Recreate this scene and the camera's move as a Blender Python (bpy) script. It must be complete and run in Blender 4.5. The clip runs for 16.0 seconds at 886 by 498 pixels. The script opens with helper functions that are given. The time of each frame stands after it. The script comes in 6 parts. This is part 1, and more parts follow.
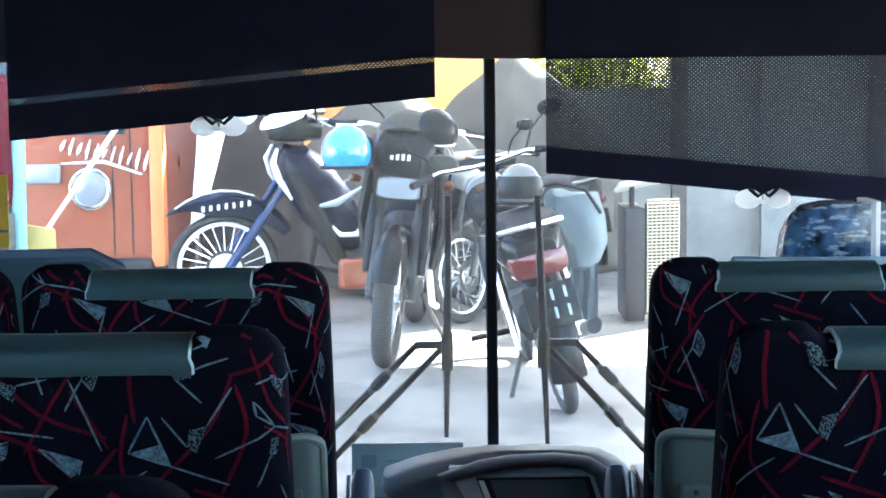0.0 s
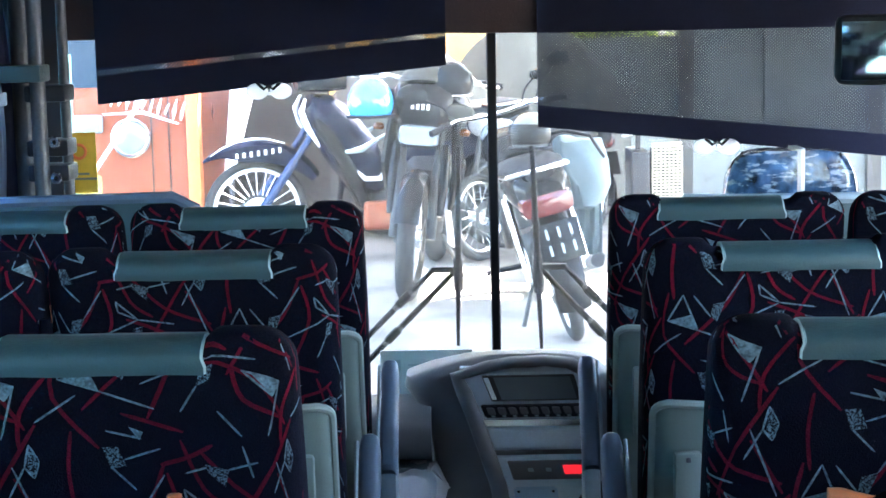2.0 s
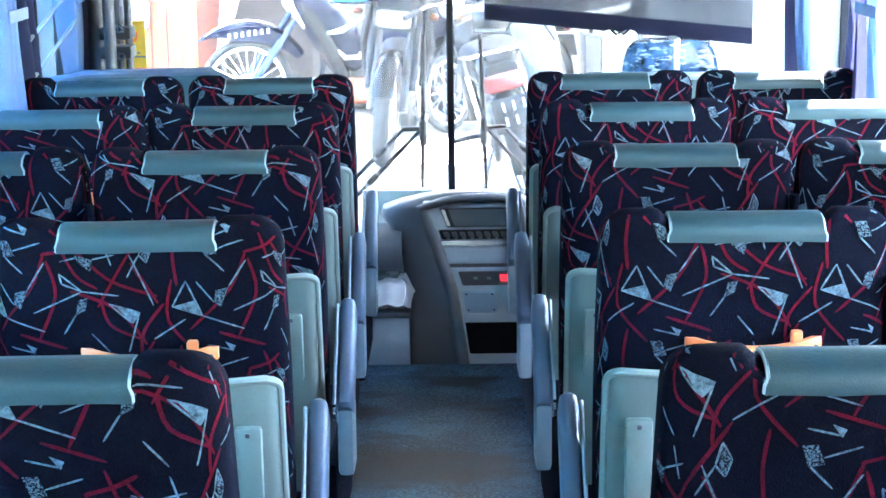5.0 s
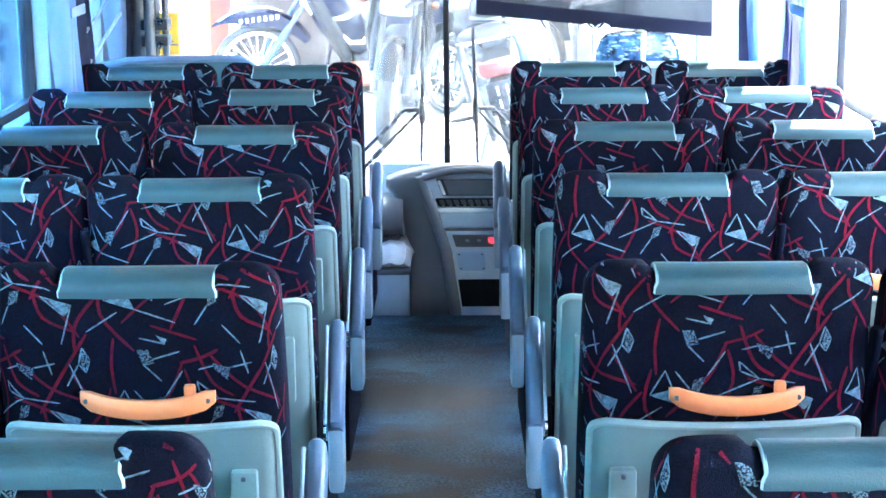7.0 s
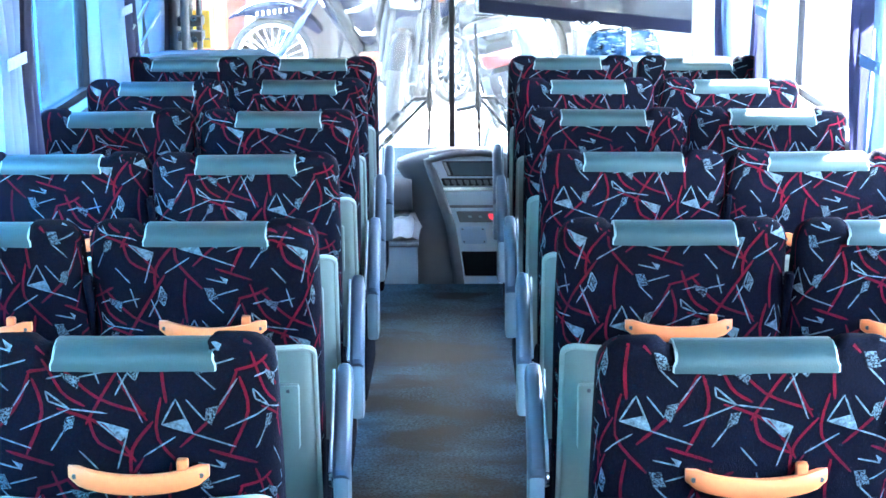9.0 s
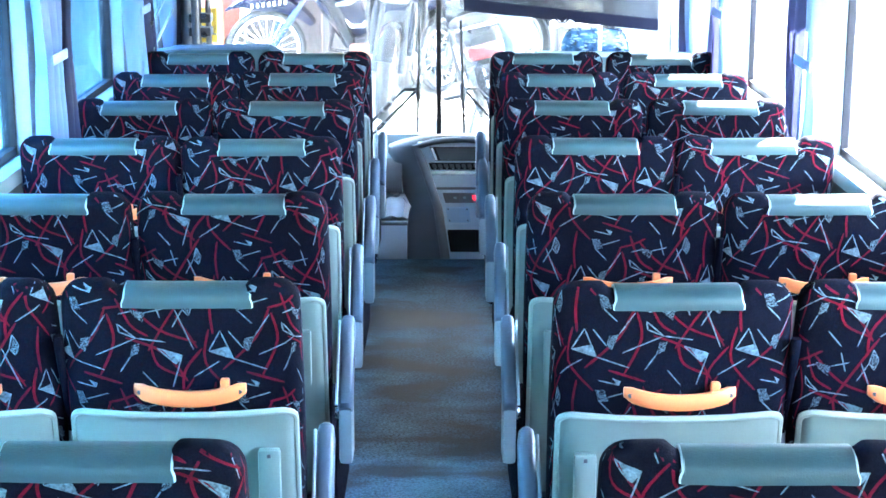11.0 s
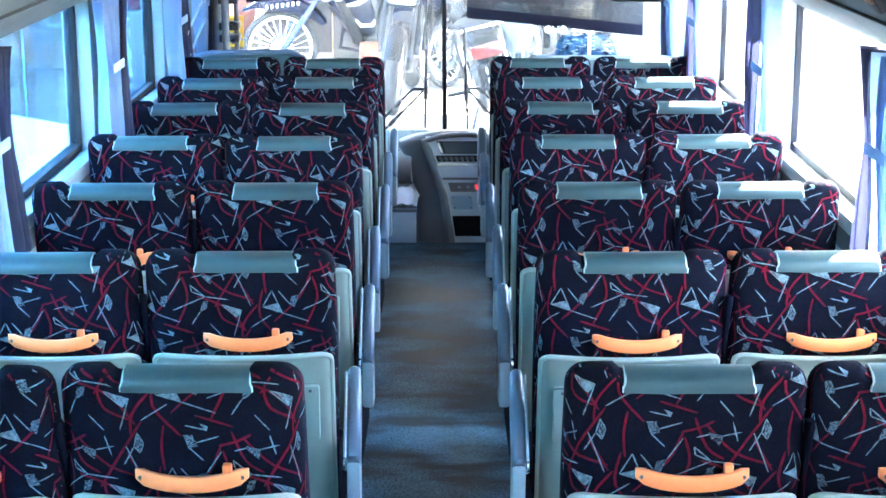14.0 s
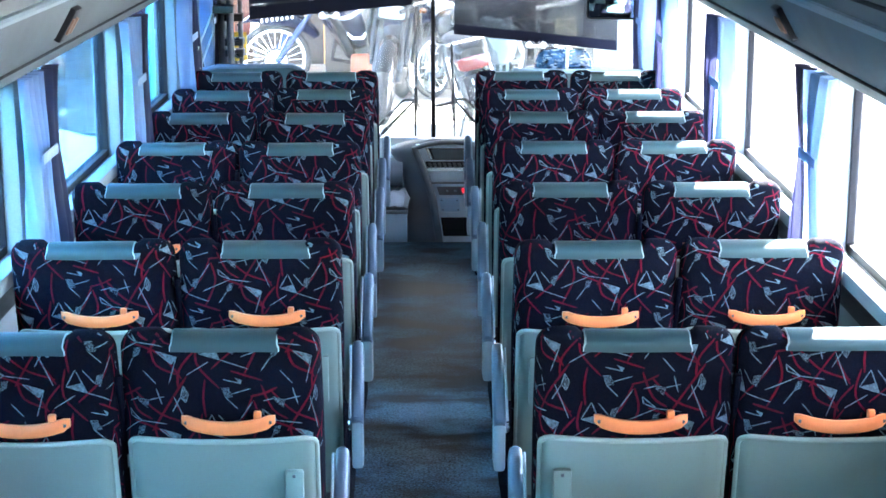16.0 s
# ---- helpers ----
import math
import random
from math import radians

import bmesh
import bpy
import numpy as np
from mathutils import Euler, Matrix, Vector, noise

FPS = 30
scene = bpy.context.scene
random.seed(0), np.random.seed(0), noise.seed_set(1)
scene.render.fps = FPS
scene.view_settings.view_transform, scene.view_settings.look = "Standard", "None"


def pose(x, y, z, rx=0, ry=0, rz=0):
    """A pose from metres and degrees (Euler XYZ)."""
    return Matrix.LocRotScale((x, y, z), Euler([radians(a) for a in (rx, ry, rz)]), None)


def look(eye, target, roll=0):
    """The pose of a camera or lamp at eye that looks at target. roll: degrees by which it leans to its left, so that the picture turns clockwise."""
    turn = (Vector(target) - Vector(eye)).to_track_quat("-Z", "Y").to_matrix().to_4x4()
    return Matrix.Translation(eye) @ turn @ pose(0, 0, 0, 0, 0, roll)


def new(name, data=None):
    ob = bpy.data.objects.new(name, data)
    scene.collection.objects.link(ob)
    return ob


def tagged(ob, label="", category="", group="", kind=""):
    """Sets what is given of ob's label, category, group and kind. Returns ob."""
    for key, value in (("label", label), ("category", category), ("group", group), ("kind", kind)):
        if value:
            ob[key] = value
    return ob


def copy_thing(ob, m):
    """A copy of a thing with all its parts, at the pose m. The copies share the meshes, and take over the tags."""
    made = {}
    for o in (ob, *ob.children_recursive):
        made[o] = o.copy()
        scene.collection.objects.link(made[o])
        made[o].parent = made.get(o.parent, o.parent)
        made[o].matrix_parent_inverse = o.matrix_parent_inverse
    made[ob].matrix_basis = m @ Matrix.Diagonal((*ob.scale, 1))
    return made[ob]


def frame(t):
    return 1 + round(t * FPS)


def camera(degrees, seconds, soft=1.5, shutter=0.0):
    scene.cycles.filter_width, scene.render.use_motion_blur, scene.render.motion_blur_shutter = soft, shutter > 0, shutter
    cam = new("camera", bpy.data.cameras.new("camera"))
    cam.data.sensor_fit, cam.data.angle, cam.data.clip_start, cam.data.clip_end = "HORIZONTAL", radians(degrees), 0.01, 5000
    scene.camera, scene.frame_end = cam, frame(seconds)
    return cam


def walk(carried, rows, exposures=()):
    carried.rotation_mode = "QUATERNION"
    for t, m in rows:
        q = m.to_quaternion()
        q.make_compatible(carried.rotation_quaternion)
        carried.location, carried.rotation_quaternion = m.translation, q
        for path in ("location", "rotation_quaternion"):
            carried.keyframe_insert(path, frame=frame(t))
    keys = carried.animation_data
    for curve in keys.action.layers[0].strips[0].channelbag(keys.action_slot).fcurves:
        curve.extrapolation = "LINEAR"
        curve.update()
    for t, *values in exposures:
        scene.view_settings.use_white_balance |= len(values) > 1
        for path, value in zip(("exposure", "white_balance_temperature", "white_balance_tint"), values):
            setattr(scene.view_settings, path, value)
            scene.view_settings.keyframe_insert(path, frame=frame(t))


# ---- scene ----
cam = camera(30.26, 16.0, soft=1.6)
# seconds, x, y, z, pitch, yaw, lean
ROWS = [
    (0, -0.071, 3.864, 1.417, -6.11, -0.10, 0.64),
    (0.5, -0.058, 3.765, 1.430, -6.54, -0.06, 0.75),
    (1, -0.048, 3.580, 1.449, -6.99, 0.29, 0.88),
    (1.5, -0.050, 3.279, 1.470, -7.33, 0.50, 1.03),
    (2, -0.041, 3.101, 1.493, -8.08, 0.63, 1.20),
    (2.5, -0.034, 2.857, 1.523, -9.01, 0.58, 1.29),
    (3, -0.031, 2.498, 1.551, -9.78, 0.33, 1.27),
    (3.5, -0.015, 2.298, 1.574, -10.68, 0.21, 1.16),
    (4, -0.012, 2.152, 1.588, -11.47, 0.05, 0.97),
    (6.5, 0.017, 1.114, 1.715, -12.74, -0.19, 0.44),
    (7, 0.017, 0.972, 1.737, -12.93, -0.09, 0.37),
    (7.5, 0.016, 0.832, 1.758, -13.07, 0.03, 0.36),
    (8, 0.019, 0.677, 1.780, -13.19, 0.16, 0.35),
    (8.5, 0.024, 0.465, 1.805, -13.23, 0.23, 0.31),
    (9, 0.022, 0.286, 1.836, -13.33, 0.17, 0.20),
    (11.5, 0.015, -0.502, 1.965, -13.82, -0.36, -0.14),
    (12, 0.012, -0.629, 1.991, -13.92, -0.41, -0.18),
    (12.5, 0.011, -0.751, 2.013, -14.00, -0.39, -0.20),
    (13, 0.010, -0.880, 2.039, -14.02, -0.30, -0.12),
    (13.5, 0.014, -1.006, 2.063, -14.01, -0.17, -0.04),
    (14, 0.013, -1.161, 2.096, -14.01, -0.12, 0.10),
    (14.5, 0.011, -1.319, 2.133, -14.08, -0.15, 0.22),
    (15, 0.008, -1.484, 2.170, -14.09, -0.26, 0.24),
    (15.5, 0.003, -1.649, 2.196, -13.98, -0.41, 0.15),
    (16, -0.001, -1.821, 2.203, -13.69, -0.58, 0.04),
]
EXPOSURES = [(0.0, 4.7, 6100, 13), (2.0, 5.43, 6200, 14), (4.0, 6.35, 6100, 14), (6.5, 6.95, 5800, 13), (9.0, 7.0, 5750, 12), (12.0, 7.0, 5850, 12), (16.0, 6.25, 6100, 14)]
walk(cam, [(t, pose(x, y, z, 90 + pitch, lean, yaw)) for t, x, y, z, pitch, yaw, lean in ROWS], EXPOSURES)

# ---- light ----
SUN_ELEVATION, SUN_AZIMUTH = radians(37), radians(48)
world = bpy.data.worlds.new("sky")
scene.world = world
world.use_nodes = True
wn = world.node_tree.nodes
sky = wn.new("ShaderNodeTexSky")
sky.sky_type, sky.sun_disc = "NISHITA", False
sky.sun_elevation, sky.sun_rotation = SUN_ELEVATION, SUN_AZIMUTH
world.node_tree.links.new(sky.outputs[0], wn["Background"].inputs[0])
wn["Background"].inputs[1].default_value = 0.12
sun = new("sun", bpy.data.lights.new("sun", "SUN"))
sun.data.energy, sun.data.angle, sun.data.color = 4.5, radians(0.6), (1.0, 0.95, 0.86)
toward = Vector((math.sin(SUN_AZIMUTH) * math.cos(SUN_ELEVATION), math.cos(SUN_AZIMUTH) * math.cos(SUN_ELEVATION), math.sin(SUN_ELEVATION)))
sun.matrix_world = look(Vector((0, 0, 20)) + toward * 5, Vector((0, 0, 20)))


# ---- materials ----
def material(name, colour, rough=0.6, metal=0.0, vary=0.15, grain=60.0, coarse=4.0, bump=0.15, spec=0.5, stain=None, stain_amount=0.5, coat=0.0, sheen=0.0, stretch=(1.0, 1.0, 1.0), contrast=1.0, stain_from=0.46, stain_to=0.66):
    """A Principled surface with grain and blotches, fine relief and, if wanted, stains of another colour."""
    m = bpy.data.materials.new(name)
    m.use_nodes = True
    nt = m.node_tree
    n, l = nt.nodes, nt.links
    p = n["Principled BSDF"]
    p.inputs["Roughness"].default_value, p.inputs["Metallic"].default_value = rough, metal
    p.inputs["Specular IOR Level"].default_value = spec
    p.inputs["Coat Weight"].default_value = coat
    p.inputs["Sheen Weight"].default_value = sheen
    tc = n.new("ShaderNodeTexCoord")
    info = n.new("ShaderNodeObjectInfo")
    add = n.new("ShaderNodeVectorMath")
    add.operation = "ADD"
    mul = n.new("ShaderNodeVectorMath")
    mul.operation = "SCALE"
    mul.inputs[0].default_value = (7.0, 5.0, 3.0)
    l.new(info.outputs["Random"], mul.inputs["Scale"])
    l.new(tc.outputs["Object"], add.inputs[0])
    l.new(mul.outputs[0], add.inputs[1])
    fine, big = n.new("ShaderNodeTexNoise"), n.new("ShaderNodeTexNoise")
    fine.inputs["Scale"].default_value, fine.inputs["Detail"].default_value = grain, 4
    big.inputs["Scale"].default_value, big.inputs["Detail"].default_value = coarse, 5
    l.new(add.outputs[0], fine.inputs["Vector"])
    l.new(add.outputs[0], big.inputs["Vector"])
    mix = n.new("ShaderNodeMath")
    mix.operation = "ADD"
    l.new(fine.outputs["Fac"], mix.inputs[0])
    l.new(big.outputs["Fac"], mix.inputs[1])
    ramp = n.new("ShaderNodeMapRange")
    ramp.inputs["From Min"].default_value, ramp.inputs["From Max"].default_value = 1 - 0.4 / contrast, 1 + 0.4 / contrast
    ramp.inputs["To Min"].default_value, ramp.inputs["To Max"].default_value = 1 - vary, 1 + vary
    l.new(mix.outputs[0], ramp.inputs["Value"])
    col = n.new("ShaderNodeVectorMath")
    col.operation = "SCALE"
    col.inputs[0].default_value = colour
    l.new(ramp.outputs[0], col.inputs["Scale"])
    out = col.outputs[0]
    if stain:
        st = n.new("ShaderNodeTexNoise")
        st.inputs["Scale"].default_value, st.inputs["Detail"].default_value = coarse * 1.7, 8
        pull = n.new("ShaderNodeVectorMath")
        pull.operation = "MULTIPLY"
        pull.inputs[1].default_value = stretch
        l.new(tc.outputs["Object"], pull.inputs[0])
        l.new(pull.outputs[0], st.inputs["Vector"])
        sr = n.new("ShaderNodeMapRange")
        sr.inputs["From Min"].default_value, sr.inputs["From Max"].default_value = stain_from, stain_to
        sr.inputs["To Max"].default_value = stain_amount
        l.new(st.outputs["Fac"], sr.inputs["Value"])
        mx = n.new("ShaderNodeMix")
        mx.data_type = "RGBA"
        l.new(sr.outputs[0], mx.inputs["Factor"])
        l.new(out, mx.inputs[6])
        mx.inputs[7].default_value = (*stain, 1)
        out = mx.outputs[2]
    l.new(out, p.inputs["Base Color"])
    rr = n.new("ShaderNodeMapRange")
    rr.inputs["To Min"].default_value, rr.inputs["To Max"].default_value = max(0.02, rough - 0.08), min(1, rough + 0.1)
    l.new(big.outputs["Fac"], rr.inputs["Value"])
    l.new(rr.outputs[0], p.inputs["Roughness"])
    if bump:
        b = n.new("ShaderNodeBump")
        b.inputs["Strength"].default_value, b.inputs["Distance"].default_value = bump, 0.004
        l.new(fine.outputs["Fac"], b.inputs["Height"])
        l.new(b.outputs[0], p.inputs["Normal"])
    return m


def glass(name, tint, haze=0.0, gloss=0.04, ior=1.45, sheen=0.0):
    m = bpy.data.materials.new(name)
    m.use_nodes = True
    n, l = m.node_tree.nodes, m.node_tree.links
    n.remove(n["Principled BSDF"])
    clear, shine, mix, fres = n.new("ShaderNodeBsdfTransparent"), n.new("ShaderNodeBsdfGlossy"), n.new("ShaderNodeMixShader"), n.new("ShaderNodeFresnel")
    clear.inputs[0].default_value = (*tint, 1)
    shine.inputs["Roughness"].default_value = gloss
    fres.inputs["IOR"].default_value = ior
    l.new(fres.outputs[0], mix.inputs[0])
    if sheen:
        edge, power, share = n.new("ShaderNodeLayerWeight"), n.new("ShaderNodeMath"), n.new("ShaderNodeMath")
        power.operation, share.operation = "POWER", "MULTIPLY"
        power.inputs[1].default_value, share.inputs[1].default_value = 5.0, sheen
        l.new(edge.outputs["Facing"], power.inputs[0])
        l.new(power.outputs[0], share.inputs[0])
        l.new(share.outputs[0], mix.inputs[0])
    l.new(clear.outputs[0], mix.inputs[1])
    l.new(shine.outputs[0], mix.inputs[2])
    out = mix.outputs[0]
    # thin uneven pale film that stands for haze and veiling glare
    if haze:
        film, noise_t, rng, m2 = n.new("ShaderNodeBsdfTranslucent"), n.new("ShaderNodeTexNoise"), n.new("ShaderNodeMapRange"), n.new("ShaderNodeMixShader")
        film.inputs[0].default_value = (0.8, 0.8, 0.78, 1)
        noise_t.inputs["Scale"].default_value, noise_t.inputs["Detail"].default_value = 2.5, 8
        rng.inputs["To Min"].default_value, rng.inputs["To Max"].default_value = haze * 0.5, haze * 1.5
        l.new(noise_t.outputs["Fac"], rng.inputs["Value"])
        l.new(rng.outputs[0], m2.inputs[0])
        l.new(out, m2.inputs[1])
        l.new(film.outputs[0], m2.inputs[2])
        out = m2.outputs[0]
    l.new(out, n["Material Output"].inputs[0])
    return m


def perforated(name, colour, step=0.0046, open_level=0.66):
    """A dark woven blind with small round holes in a staggered grid."""
    m = bpy.data.materials.new(name)
    m.use_nodes = True
    n, l = m.node_tree.nodes, m.node_tree.links
    p = n["Principled BSDF"]
    p.inputs["Base Color"].default_value, p.inputs["Roughness"].default_value = (*colour, 1), 0.8
    tc, sep = n.new("ShaderNodeTexCoord"), n.new("ShaderNodeSeparateXYZ")
    l.new(tc.outputs["Object"], sep.inputs[0])

    def math_node(op, a, b=None):
        k = n.new("ShaderNodeMath")
        k.operation = op
        for i, v in enumerate((a, b)):
            if v is None:
                continue
            if isinstance(v, (int, float)):
                k.inputs[i].default_value = v
            else:
                l.new(v, k.inputs[i])
        return k.outputs[0]
    w = math.pi / step
    sx = math_node("COSINE", math_node("MULTIPLY", sep.outputs["X"], w))
    sz = math_node("COSINE", math_node("MULTIPLY", sep.outputs["Z"], w * 1.15))
    hole = math_node("GREATER_THAN", math_node("MULTIPLY", sx, sz), open_level)
    clear, mix = n.new("ShaderNodeBsdfTransparent"), n.new("ShaderNodeMixShader")
    l.new(hole, mix.inputs[0])
    l.new(p.outputs[0], mix.inputs[1])
    l.new(clear.outputs[0], mix.inputs[2])
    l.new(mix.outputs[0], n["Material Output"].inputs[0])
    return m


def glow(name, colour, power):
    m = bpy.data.materials.new(name)
    m.use_nodes = True
    p = m.node_tree.nodes["Principled BSDF"]
    p.inputs["Base Color"].default_value = (*colour, 1)
    p.inputs["Emission Color"].default_value, p.inputs["Emission Strength"].default_value = (*colour, 1), power
    return m


def sheer(m, colour, share):
    """Lets part of the light through a thin cloth or plastic."""
    n, l = m.node_tree.nodes, m.node_tree.links
    t, mix = n.new("ShaderNodeBsdfTranslucent"), n.new("ShaderNodeMixShader")
    t.inputs[0].default_value = (*colour, 1)
    mix.inputs[0].default_value = share
    l.new(n["Principled BSDF"].outputs[0], mix.inputs[1])
    l.new(t.outputs[0], mix.inputs[2])
    l.new(mix.outputs[0], n["Material Output"].inputs[0])
    return m


NAVY = material("navy_velour", (0.0033, 0.0042, 0.0100), 0.9, vary=0.4, grain=500, coarse=9, bump=0.5, spec=0.05)
RED = material("red_velour", (0.088, 0.0030, 0.013), 0.85, vary=0.55, grain=500, coarse=30, bump=0.5, spec=0.08)
GREY = material("slate_velour", (0.105, 0.160, 0.185), 0.85, vary=0.85, grain=260, coarse=90, bump=0.5, spec=0.2)
SPECKLE = material("speckled_slate_velour", (0.105, 0.160, 0.185), 0.85, vary=0.3, grain=260, coarse=90, bump=0.5, spec=0.1, stain=(0.006, 0.008, 0.014), stain_amount=1.0, stretch=(3.0, 3.0, 3.0), stain_from=0.47, stain_to=0.52)
LEATHER = material("teal_leatherette", (0.031, 0.064, 0.070), 0.36, vary=0.12, grain=350, coarse=8, bump=0.25)
STITCH = material("white_thread", (0.42, 0.50, 0.52), 0.8, vary=0.1, grain=800, bump=0.3)
SHELL = material("sage_plastic", (0.185, 0.232, 0.20), 0.45, vary=0.07, grain=300, coarse=5, bump=0.08, stain=(0.18, 0.22, 0.20), stain_amount=0.3)
SHELL_EDGE = material("cream_plastic_edge", (0.30, 0.35, 0.30), 0.4, vary=0.06, grain=200, bump=0.05)
ORANGE = material("orange_plastic", (0.90, 0.24, 0.075), 0.4, vary=0.06, grain=120, bump=0.04)
SWITCH = material("faded_orange_switch", (0.42, 0.24, 0.16), 0.5, vary=0.1, grain=120, bump=0.04)
ARM_BLUE = material("blue_grey_plastic", (0.10, 0.138, 0.19), 0.4, vary=0.1, grain=250, bump=0.1)
ARM_GREY = material("grey_plastic", (0.26, 0.32, 0.35), 0.45, vary=0.08, grain=250, bump=0.08)
CHROME = material("chrome", (0.75, 0.76, 0.78), 0.15, metal=1.0, vary=0.06, grain=90, bump=0.02)
STEEL = material("dark_steel", (0.10, 0.10, 0.11), 0.45, metal=0.6, vary=0.2, grain=120, bump=0.1)
CARPET = material("blue_grey_vinyl", (0.052, 0.106, 0.152), 0.64, vary=0.95, grain=120, coarse=2.6, bump=0.5, spec=0.15, stain=(0.021, 0.018, 0.017), stain_amount=0.85, stretch=(0.55, 1.2, 1.0), contrast=1.9, stain_from=0.46, stain_to=0.58)
TRIM = material("grey_wall_lining", (0.30, 0.33, 0.33), 0.6, vary=0.1, grain=150, coarse=2, bump=0.1)
BIN = material("grey_bin_lining", (0.112, 0.134, 0.138), 0.55, vary=0.1, grain=180, coarse=2, bump=0.15, stain=(0.065, 0.07, 0.07), stain_amount=0.5)
CEILING = material("pale_ceiling_lining", (0.50, 0.52, 0.50), 0.8, vary=0.07, grain=300, bump=0.2)
BLACK = material("black_rubber", (0.012, 0.012, 0.015), 0.65, vary=0.2, grain=200, bump=0.2, spec=0.2)
BLACK_PLASTIC = material("black_plastic", (0.020, 0.020, 0.024), 0.42, vary=0.2, grain=300, bump=0.2, spec=0.3)
DASH = material("charcoal_dash_skin", (0.200, 0.200, 0.210), 0.42, vary=0.18, grain=420, coarse=5, bump=0.35)
PANEL = material("silver_blue_panel", (0.78, 0.88, 0.96), 0.34, metal=0.15, vary=0.08, grain=150, bump=0.05)
CARD = material("pale_blue_plastic", (0.55, 0.72, 0.86), 0.3, vary=0.06, grain=120, bump=0.04)
SCREEN = material("dull_screen", (0.12, 0.15, 0.17), 0.15, vary=0.1, grain=20, bump=0.0)
CURTAIN = sheer(material("blue_curtain_cloth", (0.38, 0.50, 0.68), 0.8, vary=0.15, grain=400, coarse=6, bump=0.4), (0.34, 0.46, 0.70), 0.32)
CURTAIN_LINING = sheer(material("purple_curtain_edge", (0.050, 0.055, 0.105), 0.8, vary=0.18, grain=400, coarse=6, bump=0.4), (0.05, 0.055, 0.14), 0.15)
SHADE = perforated("perforated_blind", (0.012, 0.014, 0.022))
SHADE_SOLID = material("navy_blind_hem", (0.012, 0.013, 0.027), 0.8, vary=0.2, grain=400, bump=0.25, spec=0.12)
PELMET = material("brown_pelmet", (0.045, 0.02, 0.018), 0.6, vary=0.25, grain=150, bump=0.15)
WHITE = material("white_plastic", (0.80, 0.80, 0.80), 0.35, vary=0.05, grain=120, bump=0.04)
PAPER = sheer(material("white_paper", (0.78, 0.80, 0.80), 0.8, vary=0.05, grain=90, bump=0.05), (0.45, 0.62, 0.68), 0.35)
GRIP = sheer(material("white_grip_plastic", (0.85, 0.85, 0.85), 0.4, vary=0.04, grain=90, bump=0.03), (0.95, 0.95, 0.95), 0.9)
INK = material("pale_ink", (0.45, 0.55, 0.60), 0.8, vary=0.1, grain=90, bump=0.0)
MIRROR = material("mirror_glass", (0.85, 0.87, 0.88), 0.03, metal=1.0, vary=0.02, grain=10, bump=0.0)
WINDSCREEN = glass("windscreen_glass", (0.93, 0.95, 0.94), haze=0.016)
LEFT_GLASS = glass("blue_tinted_glass", (0.40, 0.66, 0.82), haze=0.010, sheen=0.3)
RIGHT_GLASS = glass("clear_side_glass", (0.88, 0.94, 0.97), haze=0.03)
# pale streaks in the colour stand for highlights on the creased film
WRAP = material("blue_cloth_in_film", (0.035, 0.085, 0.17), 0.16, vary=0.9, grain=34, coarse=16, bump=1.0, coat=1.0, contrast=1.6, stain=(0.40, 0.50, 0.62), stain_amount=0.7, stretch=(1.0, 1.0, 3.0), stain_from=0.54, stain_to=0.62)
CONCRETE = material("worn_concrete", (0.26, 0.24, 0.21), 0.85, vary=0.2, grain=30, coarse=0.8, bump=0.5, stain=(0.07, 0.066, 0.062), stain_amount=0.75)
ORANGE_WALL = material("ochre_painted_wall", (0.82, 0.47, 0.16), 0.8, vary=0.12, grain=25, coarse=1.2, bump=0.3, stain=(0.45, 0.25, 0.1), stain_amount=0.4)
GREY_WALL = material("grey_rendered_wall", (0.20, 0.215, 0.21), 0.85, vary=0.15, grain=25, coarse=1.2, bump=0.4, stain=(0.11, 0.115, 0.11), stain_amount=0.6)
DARK_BOARD = material("dark_boards", (0.06, 0.055, 0.05), 0.75, vary=0.3, grain=30, coarse=2, bump=0.4)
RED_COACH = material("vermilion_coach_paint", (0.30, 0.075, 0.035), 0.3, vary=0.12, grain=40, coarse=1.5, bump=0.04, coat=0.6)
YELLOW = material("yellow_paint", (0.78, 0.50, 0.05), 0.45, vary=0.1, grain=60, bump=0.06)
DULL_YELLOW = material("dull_yellow_paint", (0.50, 0.40, 0.12), 0.55, vary=0.15, grain=60, bump=0.06)
TEAL = material("teal_paint", (0.22, 0.48, 0.46), 0.4, vary=0.1, grain=60, bump=0.05)
WHITE_COACH = material("pale_coach_paint", (0.72, 0.80, 0.84), 0.3, vary=0.06, grain=40, coarse=1.2, bump=0.04, coat=0.5)
DARK_GLASS = material("dark_coach_glass", (0.03, 0.05, 0.07), 0.06, vary=0.1, grain=5, bump=0.0)
# black lifted a little to take in the haze over the yard
BIKE_BLACK = material("black_bike_paint", (0.014, 0.014, 0.015), 0.22, vary=0.15, grain=70, bump=0.03, spec=0.12)
BIKE_BLUE = material("navy_bike_paint", (0.004, 0.006, 0.019), 0.25, vary=0.15, grain=70, bump=0.03, spec=0.15)
BIKE_STRUT = material("blue_fork_paint", (0.016, 0.034, 0.09), 0.25, vary=0.12, grain=70, bump=0.03)
BIKE_GREY = material("smoked_windshield", (0.050, 0.046, 0.040), 0.45, vary=0.2, grain=40, bump=0.1, spec=0.12)
# base raised so that the yard's haze is in the tyre colour
TYRE = material("hazed_tyre", (0.05, 0.05, 0.05), 0.85, vary=0.25, grain=160, coarse=12, bump=0.6, spec=0.1)
ALLOY = material("bright_alloy", (0.72, 0.73, 0.75), 0.25, metal=0.9, vary=0.1, grain=80, bump=0.04)
